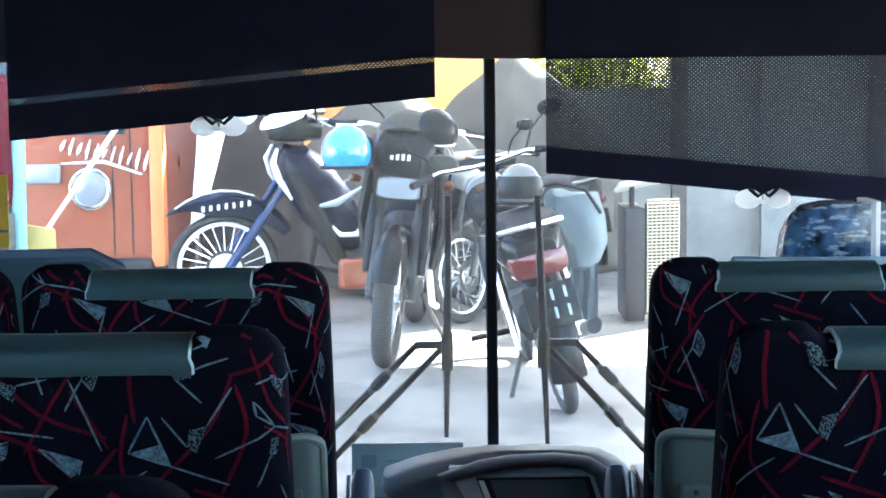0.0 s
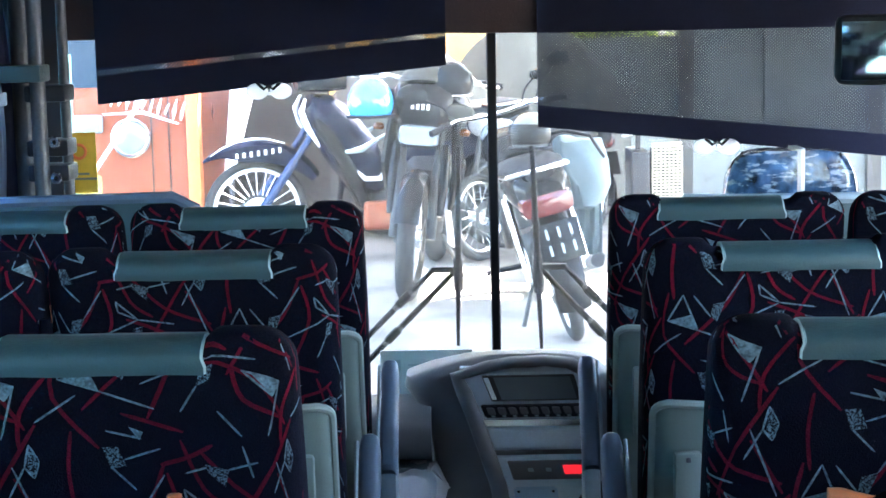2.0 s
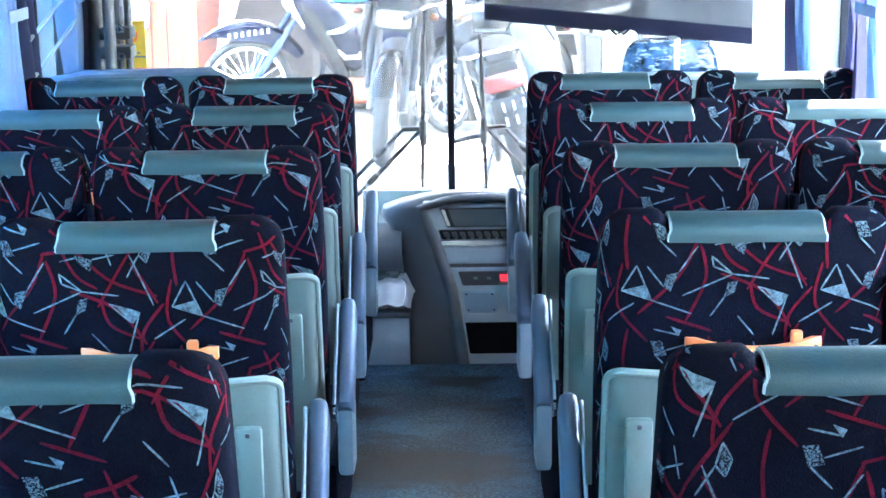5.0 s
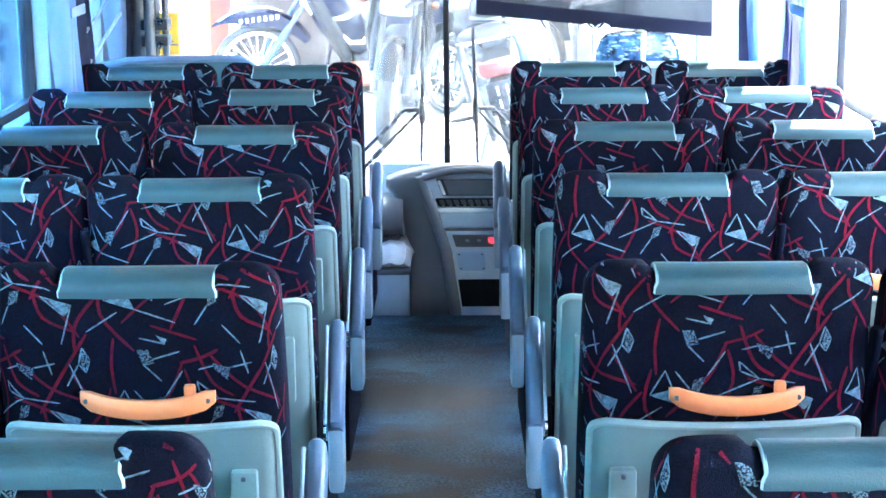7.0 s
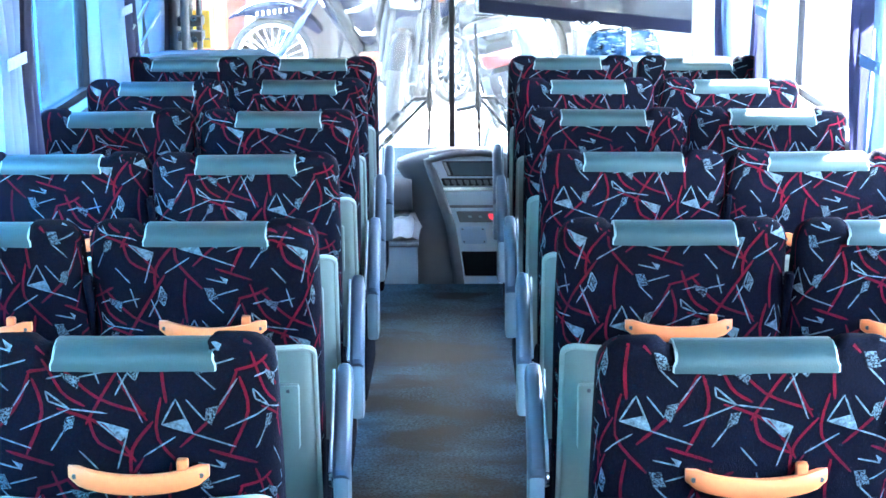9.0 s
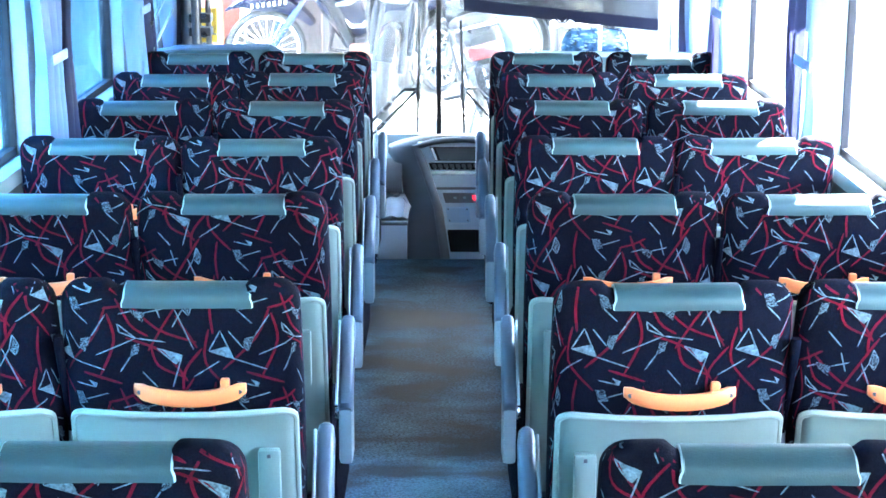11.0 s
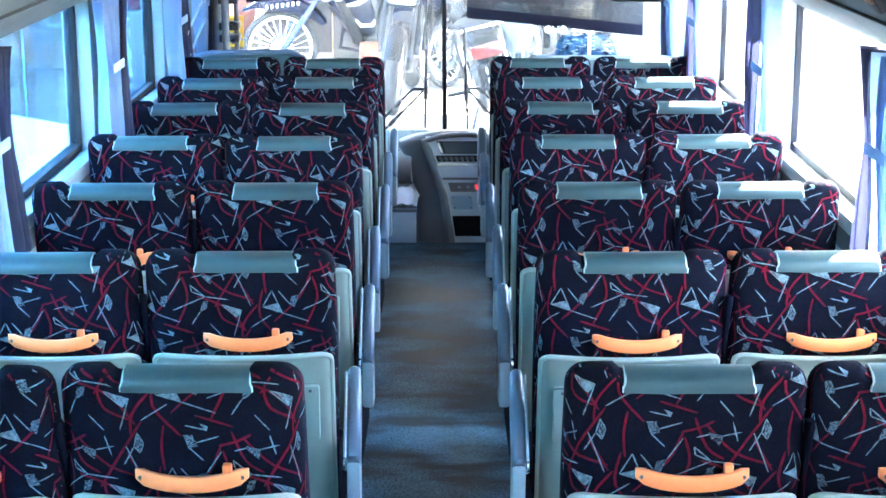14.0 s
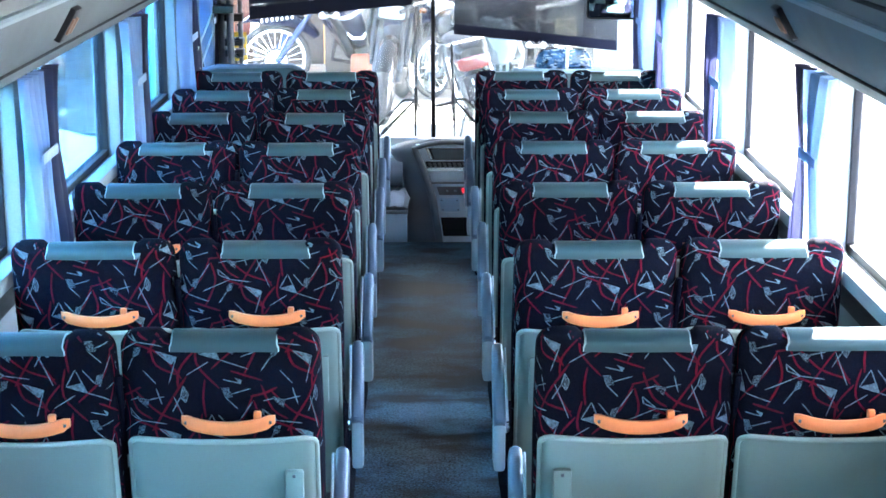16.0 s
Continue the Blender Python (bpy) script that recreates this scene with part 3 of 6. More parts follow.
def backrest_mesh(seed):
    """The padded back with the woven pattern: red strokes, slate lines, small triangles and slivers."""
    rnd = random.Random(seed)
    b = bmesh.new()
    zs = [0.42 + (TOP - 0.06 - 0.42) * i / 10 for i in range(11)] + [TOP - 0.06 + 0.0597 * math.sin(i * math.pi / 2 / 8) for i in range(1, 9)]
    rings = []
    for z in zs:
        hw, th, yc = slab_section(min(z, TOP - 0.0004))
        row = []
        for sgn, order in ((-1, XS), (1, XS[-2:0:-1])):
            for u in order:
                x = hw * u
                row.append(b.verts.new((x, yc + sgn * th * max(0.0, 1 - abs(u) ** 5) ** 0.2, z - settle(x, z))))
        rings.append(row)
    n = len(rings[0])
    for a, c in zip(rings, rings[1:]):
        for k in range(n):
            b.faces.new((a[k], a[(k + 1) % n], c[(k + 1) % n], c[k]))
    top, m = rings[-1], len(XS)
    for i in range(1, m - 2):
        b.faces.new((top[i], top[i + 1], top[2 * m - 3 - i], top[2 * m - 2 - i]))
    b.faces.new((top[0], top[1], top[2 * m - 3]))
    b.faces.new((top[m - 2], top[m - 1], top[m]))
    b.faces.new(rings[0][::-1])
    plain = bpy.data.meshes.new("backrest")
    b.normal_update()
    b.to_mesh(plain)
    b.free()
    plain.materials.append(NAVY)
    plain.polygons.foreach_set("use_smooth", [True] * len(plain.polygons))
    plain.set_sharp_from_angle(angle=radians(50))
    b = bmesh.new()
    zmax = TOP - 0.0015

    def stroke(pts, width, mi, lift):
        pairs = []
        for i, (s, z) in enumerate(pts):
            s0, z0 = pts[max(i - 1, 0)]
            s1, z1 = pts[min(i + 1, len(pts) - 1)]
            d = Vector((s1 - s0, z1 - z0))
            if d.length < 1e-6:
                continue
            d.normalize()
            w = width * (0.5 if i in (0, len(pts) - 1) else 1.0) / 2
            pairs.append(((s - d.y * w, z + d.x * w), (s + d.y * w, z - d.x * w)))
        pairs = [pr for pr in pairs if all(0.6 < q[1] < zmax and abs(q[0]) < 0.27 for q in pr)]
        vs = [[b.verts.new(slab_point(s, z, lift)) for s, z in pr] for pr in pairs]
        for p0, p1 in zip(vs, vs[1:]):
            b.faces.new((p0[0], p0[1], p1[1], p1[0])).material_index = mi

    def fill(tri, mi, lift):
        if all(0.6 < z < zmax and abs(s) < 0.27 for s, z in tri):
            n = 4
            a, c, e = [Vector(q) for q in tri]
            idx = {}
            for i in range(n + 1):
                for j in range(n + 1 - i):
                    q = a + (c - a) * i / n + (e - a) * j / n
                    idx[i, j] = b.verts.new(slab_point(q.x, q.y, lift))
            for i in range(n):
                for j in range(n - i):
                    b.faces.new((idx[i, j], idx[i + 1, j], idx[i, j + 1])).material_index = mi
                    if i + j < n - 1:
                        b.faces.new((idx[i + 1, j], idx[i + 1, j + 1], idx[i, j + 1])).material_index = mi

    def smooth_line(pts, n=3):
        """More points along a bent line, rounded through its corners."""
        out = []
        for i in range(len(pts) - 1):
            p0, p1, p2, p3 = [Vector(pts[min(max(i + k, 0), len(pts) - 1)]) for k in (-1, 0, 1, 2)]
            for q in range(n):
                t = q / n
                out.append(tuple(0.5 * (2 * p1 + (p2 - p0) * t + (2 * p0 - 5 * p1 + 4 * p2 - p3) * t * t + (3 * p1 - p0 - 3 * p2 + p3) * t ** 3)))
        return out + [tuple(pts[-1])]

    lift = 0.0012
    ox, oz = rnd.uniform(0, TILE[0]), rnd.uniform(0, TILE[1])
    for iz in range(-1, 5):
        for ix in range(-3, 3):
            def at(q):
                return (ix * TILE[0] + ox + q[0] / 1000, 0.55 + iz * TILE[1] + oz + q[1] / 1000)
            for ln in RED_STROKES:
                stroke(smooth_line([at(q) for q in ln], 4), rnd.uniform(0.0044, 0.0056), 0, lift)
            for ln in SLATE_LINES:
                stroke(smooth_line([at(q) for q in ln], 5) if len(ln) < 3 else [at(q) for q in ln], 0.0026, 1, lift * 1.3)
            for ln in SLATE_OUTLINES:
                for q0, q1 in zip(ln, ln[1:] + ln[:1]):
                    stroke(smooth_line([at(q0), at(q1)], 4), 0.0028, 1, lift * 1.3)
            for ln in SLATE_FILLS:
                fill([at(q) for q in ln[:3]], 1 if len(ln) == 3 else 2, lift * 1.5)
                if len(ln) > 3:
                    fill([at(ln[0]), at(ln[2]), at(ln[3])], 2, lift * 1.5)
    me = bpy.data.meshes.new("woven_pattern")
    b.normal_update()
    b.to_mesh(me)
    b.free()
    for m in (RED, GREY, SPECKLE):
        me.materials.append(m)
    me.polygons.foreach_set("use_smooth", [True] * len(me.polygons))
    return plain, me


def head_cover():
    """A leatherette cloth draped over the top of the backrest, with piped side edges."""
    b = bmesh.new()
    half = 0.119
    path = []
    for z in (TOP - 0.046, TOP - 0.034, TOP - 0.022, TOP - 0.014, TOP - 0.007, TOP - 0.003):
        hw, th, yc = slab_section(z)
        path.append((yc - th, z))
    rear = [(y - 0.003, z + (0.001 if z > TOP - 0.02 else 0)) for y, z in path]
    front = [(2 * slab_section(z)[2] - y + 0.004, z + (0.004 if z > TOP - 0.02 else 0)) for y, z in path[::-1]]
    low = [(2 * slab_section(z)[2] - (slab_section(z)[2] - slab_section(z)[1]) + 0.004, z) for z in (TOP - 0.09, TOP - 0.16)]
    prof = rear + [(0.075, TOP + 0.0025)] + front + low
    n = 12
    rows = []
    for i in range(n + 1):
        u = -1 + 2 * i / n
        sag = 0.0012 * math.sin(u * 4.2) + 0.0007 * math.cos(u * 9)
        rows.append([b.verts.new((u * half * (1 + 0.03 * (z < TOP - 0.03)), y - 0.002 * (1 - u * u), z - settle(0.0, z) + sag * (0.5 if j < 3 else 0.15))) for j, (y, z) in enumerate(prof)])
    for r0, r1 in zip(rows, rows[1:]):
        for k in range(len(prof) - 1):
            b.faces.new((r0[k], r0[k + 1], r1[k + 1], r1[k]))
    edges = [[v.co.copy() for v in rows[0]], [v.co.copy() for v in rows[-1]], [r[0].co.copy() for r in rows]]
    edges += [[v.co + Vector((0.011, -0.001, 0.0005)) for v in rows[0]], [v.co + Vector((-0.011, -0.001, 0.0005)) for v in rows[-1]]]
    bmesh.ops.recalc_face_normals(b, faces=b.faces)
    bmesh.ops.solidify(b, geom=b.faces[:], thickness=-0.004)
    return b, edges


def grab_handle():
    b = bmesh.new()
    n = 14
    secs = []
    for i in range(n + 1):
        u = -1 + 2 * i / n
        z = 0.924 - 0.018 * (1 - u * u)
        y0 = slab_section(z)[2] - slab_section(z)[1]
        r = 0.0165 if 0 < i < n else 0.010
        secs.append(((0.015 + u * 0.108, y0 - 0.008 - 0.016 * (1 - u ** 4), z), r * 0.55, r, (0, 1, 0), (0, 0, 1)))
    b = loft(secs, 12, 3.0)
    return b


def build_seat(inner, seed_mesh, name="coach_seat", label=""):
    """A coach seat; inner is the side (-1 or 1) on which its aisle arm hangs, 0 for none."""
    ob = thing(name, label, "seat", "coach seats")
    bk = new("backrest", seed_mesh[0])
    bk.parent = ob
    bk["label"] = "navy velour with red strokes and slate-grey triangles"
    pt = new("woven_pattern", seed_mesh[1])
    pt.parent = bk
    pt["kind"] = "stuff"
    b, edges = head_cover()
    cov = part("head_cover", b, LEATHER, ob, "teal leatherette cover draped over the top")
    for k, e in enumerate(edges):
        part("stitching" if k > 2 else "edge_piping", tube([p + Vector((0, -0.0012, 0.001)) for p in e], (0.0030, 0.0030, 0.0022, 0.0014, 0.0014)[k], 5), STITCH, cov, "white stitched edge")
    # rear shell: follows the recline, its top edge sagging in the middle
    b = bmesh.new()
    us = [-1.0, -0.995, -0.98, -0.95, -0.9, -0.75, -0.5, -0.25, 0.0, 0.25, 0.5, 0.75, 0.9, 0.95, 0.98, 0.995, 1.0]
    m = 10
    g = []
    for j in range(m + 1):
        row = []
        for u in us:
            e = max(0.0, (abs(u) - 0.86) / 0.14)
            ztop = 0.872 + 0.010 * u * u - 0.026 * (1 - math.sqrt(max(0.0, 1 - e * e)))
            z = 0.34 + (ztop - 0.34) * j / m
            s = slab_section(max(z, 0.42))
            y = (TOP - z) * RECLINE + 0.075 - s[1] - 0.014 - 0.012 * (1 - u ** 4) + 0.018 * e ** 3
            row.append(b.verts.new((u * 0.216, y, z)))
        g.append(row)
    for j in range(m):
        for i in range(len(us) - 1):
            b.faces.new((g[j][i], g[j][i + 1], g[j + 1][i + 1], g[j + 1][i]))
    rim = [v.co.copy() for v in g[-1]]
    left = [r[0].co.copy() for r in g]
    right = [r[-1].co.copy() for r in g]
    bmesh.ops.recalc_face_normals(b, faces=b.faces)
    bmesh.ops.solidify(b, geom=b.faces[:], thickness=-0.012)
    sh = part("rear_shell", b, SHELL, ob, "sage-grey moulded plastic back panel")
    part("shell_rim", tube(left + rim[1:-1] + right[::-1], 0.007, 8), SHELL_EDGE, sh)
    # hinge tab on the shell beside the aisle edge
    if inner:
        xs = inner * 0.165
        y = (TOP - 0.74) * RECLINE + 0.075 - 0.062 - 0.05
        tab = part("side_clip", box(xs - 0.022, xs + 0.022, y - 0.004, y + 0.02, 0.66, 0.80, 0.008), SHELL, sh)
        part("screw", box(xs - 0.004, xs + 0.004, y - 0.007, y - 0.002, 0.785, 0.793, 0.002), STEEL, tab)
    h = part("grab_handle", grab_handle(), ORANGE, ob, "orange plastic grab handle across the back")
    yb = slab_section(0.927)[2] - slab_section(0.927)[1]
    part("nub", box(0.074, 0.092, yb - 0.022, yb - 0.004, 0.922, 0.945, 0.005), ORANGE, h)
    for u in (-0.082, 0.112):
        part("screw", tube([(u, yb - 0.022, 0.920), (u, yb - 0.014, 0.920)], 0.0042, 10), STEEL, h)
    # cushion, base and legs
    cu = along_x([(-0.225, 0.40, 0.42, 0.20, 0.05), (-0.215, 0.40, 0.42, 0.235, 0.075), (0.215, 0.40, 0.42, 0.235, 0.075), (0.225, 0.40, 0.42, 0.20, 0.05)], 24, 4.0)
    part("seat_cushion", cu, NAVY, ob)
    part("seat_base", box(-0.20, 0.20, 0.22, 0.58, 0.28, 0.35, 0.01), STEEL, ob)
    for sx in (-0.15, 0.15):
        part("leg", box(sx - 0.02, sx + 0.02, 0.30, 0.52, FLOOR, 0.28, 0.006), STEEL, ob)
    if inner:
        xm = -inner * 0.2355
        fold = part("middle_armrest", loft([((xm, 0.055 + 0.10 * t, 1.03 - 0.22 * t), 0.0085, 0.024 * r, (1, 0, 0), (0, 1, 0)) for t, r in ((0.0, 0.5), (0.06, 0.9), (0.5, 1.0), (1.0, 1.0))], 14, 3.0), NAVY, ob, "navy folded-up armrest between two seats")
        part("hinge", box(xm - 0.009, xm + 0.009, 0.135, 0.185, 0.775, 0.815, 0.004), ARM_GREY, fold, "pale grey hinge")
        xa = inner * 0.266
        secs = []
        for t, r in ((0.0, 0.030), (0.03, 0.038), (0.5, 0.037), (0.88, 0.036), (0.96, 0.030), (1.0, 0.014)):
            secs.append(((xa, 0.09 + 0.18 * t, 0.575 + 0.195 * t), 0.019 * min(1, r / 0.036), r, (1, 0, 0), (0, -0.7, 0.7)))
        arm = part("armrest", loft(secs, 16, 3.2), ARM_BLUE, ob, "blue-grey folding armrest")
        part("trim_strip", tube([(xa - inner * 0.021, 0.062 + 0.18 * t, 0.60 + 0.195 * t) for t in (0.02, 0.3, 0.6, 0.9)], 0.004, 6), ARM_GREY, arm)
        part("bracket", box(xa - 0.017, xa + 0.017, 0.08, 0.17, 0.44, 0.595, 0.012), ARM_GREY, arm, "light grey arm bracket")
        part("pivot_cap", turned(ring(0.012, 0.007, 16, 6), pose(xa - inner * 0.022, 0.125, 0.565, 0, 0, 90)), CHROME, arm)
        part("side_cover", box(xa - inner * 0.035 - 0.014, xa - inner * 0.035 + 0.014, 0.10, 0.55, 0.24, 0.46, 0.012), NAVY, ob)
    return ob


BACKS = [backrest_mesh(s) for s in (11, 23, 37, 51)]
SEAT_LABELS = {
    0: "navy velour coach seat with red strokes beside the aisle",
    1: "navy velour coach seat with red strokes beside the window",
}
protos = {}
for col, (x, inner) in enumerate(((-0.945, 0), (-0.474, 1), (0.474, -1), (0.945, 0))):
    for var in range(2):
        mesh_i = (col + 2 * var) % 4
        protos[col, var] = build_seat(inner, BACKS[mesh_i], label=SEAT_LABELS[0 if inner else 1])
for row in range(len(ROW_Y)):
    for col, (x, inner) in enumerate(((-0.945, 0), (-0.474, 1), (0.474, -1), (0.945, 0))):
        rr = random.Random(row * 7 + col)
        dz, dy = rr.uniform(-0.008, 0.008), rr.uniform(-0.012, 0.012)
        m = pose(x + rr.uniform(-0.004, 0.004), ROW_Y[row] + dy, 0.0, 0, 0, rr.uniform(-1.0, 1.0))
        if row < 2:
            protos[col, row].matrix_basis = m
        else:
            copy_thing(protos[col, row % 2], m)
rnd = random.Random(77)
for o in list(scene.objects):
    if o.name.startswith("head_cover"):
        o.location = (rnd.uniform(-0.012, 0.012), 0.0, rnd.uniform(-0.002, 0.001))
        o.rotation_euler = (0.0, radians(rnd.uniform(-0.8, 0.8)) * 0.3, 0.0)

# ---- partitions before the first row ----
def top_level():
    return {o.name for o in scene.objects if o.parent is None}


def shift_new(before, dx, dy=0.0):
    """Sets everything built since then over by dx and dy."""
    for o in scene.objects:
        if o.parent is None and o.name not in before:
            o.location.x += dx
            o.location.y += dy

ob = thing("partition_panel", "teal-grey padded partition behind the entrance steps", "partition", "partitions")
part("board", plate([(-1.235, -0.0), (-0.66, -0.0), (-0.635, 1.0), (-0.655, 1.065), (-0.70, 1.09), (-1.12, 1.085), (-1.235, 1.06)], 0.035, "y", 6.82, 0.006), LEATHER, ob)
part("top_rail", tube([(-1.23, 6.83, 1.065), (-1.1, 6.83, 1.09), (-0.71, 6.83, 1.095), (-0.66, 6.83, 1.07), (-0.638, 6.83, 1.0)], 0.014, 8), ARM_BLUE, ob)
ob = thing("partition_panel", "teal-grey padded partition behind the driver's seat", "partition", "partitions")
part("board", plate([(0.43, 0.0), (1.235, 0.0), (1.235, 1.055), (0.52, 1.06), (0.47, 1.068), (0.425, 1.02)], 0.035, "y", 6.82, 0.006), LEATHER, ob)
part("top_rail", tube([(0.428, 6.83, 1.01), (0.465, 6.83, 1.068), (0.54, 6.83, 1.064), (1.23, 6.83, 1.06)], 0.014, 8), ARM_GREY, ob)

# ---- glazed front door ----
door = thing("door_1", "narrow glazed coach door with a dark frame", "door", kind="structure")
g = part("pane", box(-1.285, -1.279, 6.98, 7.32, -0.12, 1.56), LEFT_GLASS, door)
g.visible_shadow = False
b = None
for q in ((6.93, 6.98, -0.2, 1.6), (7.32, 7.38, -0.2, 1.6), (6.98, 7.32, -0.2, -0.12), (6.98, 7.32, 1.56, 1.6), (6.98, 7.32, 0.68, 0.72)):
    b = box(-1.30, -1.262, *q, 0.004, bm=b)
part("frame", b, BLACK_PLASTIC, door)
part("handle", tube([(-1.25, 7.05, 0.75), (-1.22, 7.05, 0.78), (-1.22, 7.05, 1.0), (-1.25, 7.05, 1.03)], 0.010, 8), STEEL, door)

# ---- windscreen ----
front_start = top_level()
GY = GLASS_Y
ws = thing("windscreen", "large two-part coach windscreen with a dark centre post", "windscreen", kind="structure")
for x0, x1 in ((-1.20, -0.040), (-0.014, 1.20)):
    g = part("pane", box(x0, x1, GY + 0.02, GY + 0.026, 0.38, 1.95), WINDSCREEN, ws)
    g.visible_shadow = False
part("centre_post", loft([((-0.026, GY + 0.02, 0.36), 0.0125, 0.018, (1, 0, 0), (0, 1, 0)), ((-0.028, GY + 0.02, 1.0), 0.0125, 0.018, (1, 0, 0), (0, 1, 0)), ((-0.030, GY + 0.02, 1.95), 0.0125, 0.018, (1, 0, 0), (0, 1, 0))], 12, 4), BLACK, ws, "black rubber-sealed centre post")
structure("wall_front_low", box(-1.40, 1.30, GY, GY + 0.08, -0.24, 0.38), TRIM, "coach front below the windscreen", "wall")
structure("wall_front_top", box(-1.40, 1.30, GY, GY + 0.08, 1.95, ROOF), TRIM, "coach front above the windscreen", "wall")
for sx in (-1, 1):
    b = plate([(sx * 1.31, 0.3), (sx * 1.31, 2.0), (sx * 1.13, 2.0), (sx * 1.165, 0.3)], 0.10, "y", GY - 0.06, 0.012)
    structure("corner_post", b, GREY_WALL if sx > 0 else BLACK_PLASTIC, "grey windscreen corner post" if sx > 0 else "dark windscreen corner post", "pillar")
structure("pelmet", plate([(-1.2, 1.450), (-0.3, 1.455), (-0.07, 1.448), (0.2, 1.445), (1.13, 1.45), (1.13, 2.2), (-1.2, 2.2)], 0.03, "y", GY - 0.035, 0.006), PELMET, "brown padded pelmet above the windscreen", "trim")


def blind(label, x0, x1, low0, low1, top, hem, mesh_top, y):
    """A pull-down blind: an opaque upper sheet, a perforated band, a solid hem and a white pull grip."""
    ob = thing("windscreen_blind", label, "blind", "windscreen blinds")
    mid = lambda a, c, t: a + (c - a) * t
    part("hem", plate([(x0, low0), (x1, low1), (x1, low1 + hem), (x0, low0 + hem)], 0.006, "y", y), SHADE_SOLID, ob, "solid navy hem")
    part("mesh_band", plate([(x0, low0 + hem), (x1, low1 + hem), (x1, mesh_top[1]), (x0, mesh_top[0])], 0.002, "y", y + 0.002), SHADE, ob, "perforated dark blind cloth")
    part("upper_sheet", plate([(x0, mesh_top[0]), (x1, mesh_top[1]), (x1, top), (x0, top)], 0.006, "y", y), SHADE_SOLID, ob)
    return ob


bl = blind("dark perforated blind pulled down over the windscreen", -1.05, -0.146, 1.285, 1.368, 2.15, 0.074, (1.373, 1.454), GY - 0.055)
br = blind("dark perforated blind pulled lower over the windscreen", 0.088, 1.0, 1.205, 1.1105, 2.15, 0.056, (1.445, 1.445), GY - 0.06)
for ob, gx, gz, y in ((bl, -0.605, 1.317, GY - 0.058), (br, 0.548, 1.151, GY - 0.063)):
    g = None
    for dx in (-0.031, 0.031):
        g = merge(g, turned(dome(0.029, 0.021, 0.006, -1.0, 8, 22), pose(gx + dx, y, gz - 0.006, 90, 0, 0)))
    g = box(gx - 0.030, gx + 0.030, y - 0.004, y + 0.004, gz - 0.016, gz - 0.008, 0.003, bm=g)
    gr = part("pull_grip", g, GRIP, ob, "white plastic pull grip")
    part("hook", tube([(gx - 0.030, y - 0.007, gz + 0.016), (gx - 0.012, y - 0.009, gz), (gx, y - 0.009, gz + 0.008), (gx + 0.012, y - 0.009, gz), (gx + 0.030, y - 0.007, gz + 0.016)], 0.004, 6), BLACK, gr)


# ---- wipers, outside the glass ----
def wiper(side, xb, zt, zl, knee, feet):
    ob = thing("windscreen_wiper", "black coach wiper with an upright blade and two arms", "wiper", "wipers")
    y = GY + 0.06
    xt = xb[0]
    part("blade", loft([((xb[0], y, zt), 0.007, 0.010, (1, 0, 0), (0, 1, 0)), ((xb[0] + (xb[1] - xb[0]) * 0.5, y, (zt + zl) / 2), 0.0095, 0.014, (1, 0, 0), (0, 1, 0)), ((xb[1], y, zl), 0.005, 0.008, (1, 0, 0), (0, 1, 0))], 10, 4), BLACK, ob)
    zc = knee[1]
    xm = xb[0] + (xb[1] - xb[0]) * (zt - zc) / (zt - zl)
    part("blade_clip", box(xm - 0.013, xm + 0.013, y - 0.005, y + 0.03, zc - 0.055, zc + 0.03, 0.004), BLACK_PLASTIC, ob)
    part("link", box(min(xm, knee[0]) - 0.004, max(xm, knee[0]) + 0.004, y + 0.012, y + 0.028, zc - 0.008, zc + 0.008, 0.003), BLACK_PLASTIC, ob)
    for k, (fx, fz) in enumerate(feet):
        start = (knee[0], y + 0.02, zc) if k == 0 else (xm + side * 0.012, y + 0.02, zc - 0.008)
        b = tube([start, (start[0] + (fx - start[0]) * 0.3, y + 0.022, start[2] + (fz - start[2]) * 0.3), (fx, y + 0.03, fz)], [0.0065, 0.0085, 0.0058], 8)
        arm = part("arm", b, BLACK, ob)
        t = 0.25 if k == 0 else 0.42
        c = Vector(start).lerp(Vector((fx, y + 0.03, fz)), t)
        d = (Vector((fx, y + 0.03, fz)) - Vector(start)).normalized()
        part("joint", tube([c - d * 0.022, c + d * 0.022], 0.0120, 8), BLACK, arm)
        for q in (-0.03, 0.03):
            part("bolt", turned(ring(0.004, 0.003, 10, 6), pose(c.x + d.x * q, y + 0.008, c.z + d.z * q)), STEEL, arm)
    return ob


wiper(-1, (-0.120, -0.130), 1.150, 0.610, (-0.195, 0.815), [(-0.52, 0.49), (-0.54, 0.40)])
wiper(1, (0.076, 0.096), 1.148, 0.590, (0.162, 0.818), [(0.45, 0.51), (0.45, 0.42)])

# ---- paper notice on the glass ----
ob = thing("paper_notice", "white printed notice sheet lying against the windscreen", "notice")
part("sheet", box(-0.338, -0.095, GY + 0.004, GY + 0.007, 0.435, 0.608), PAPER, ob)
part("crest", box(-0.318, -0.285, GY + 0.001, GY + 0.003, 0.555, 0.585), INK, ob)
for k in range(6):
    w = (0.10, 0.14, 0.12, 0.15, 0.09, 0.13)[k]
    part("print_bar", box(-0.265, -0.265 + w, GY + 0.001, GY + 0.003, 0.568 - k * 0.018, 0.573 - k * 0.018), INK, ob)
part("edge", tube([(-0.338, GY + 0.005, 0.435), (-0.338, GY + 0.005, 0.608), (-0.095, GY + 0.005, 0.608), (-0.095, GY + 0.005, 0.435)], 0.0022, 6), WHITE, ob, "bright line along the sheet's edges")

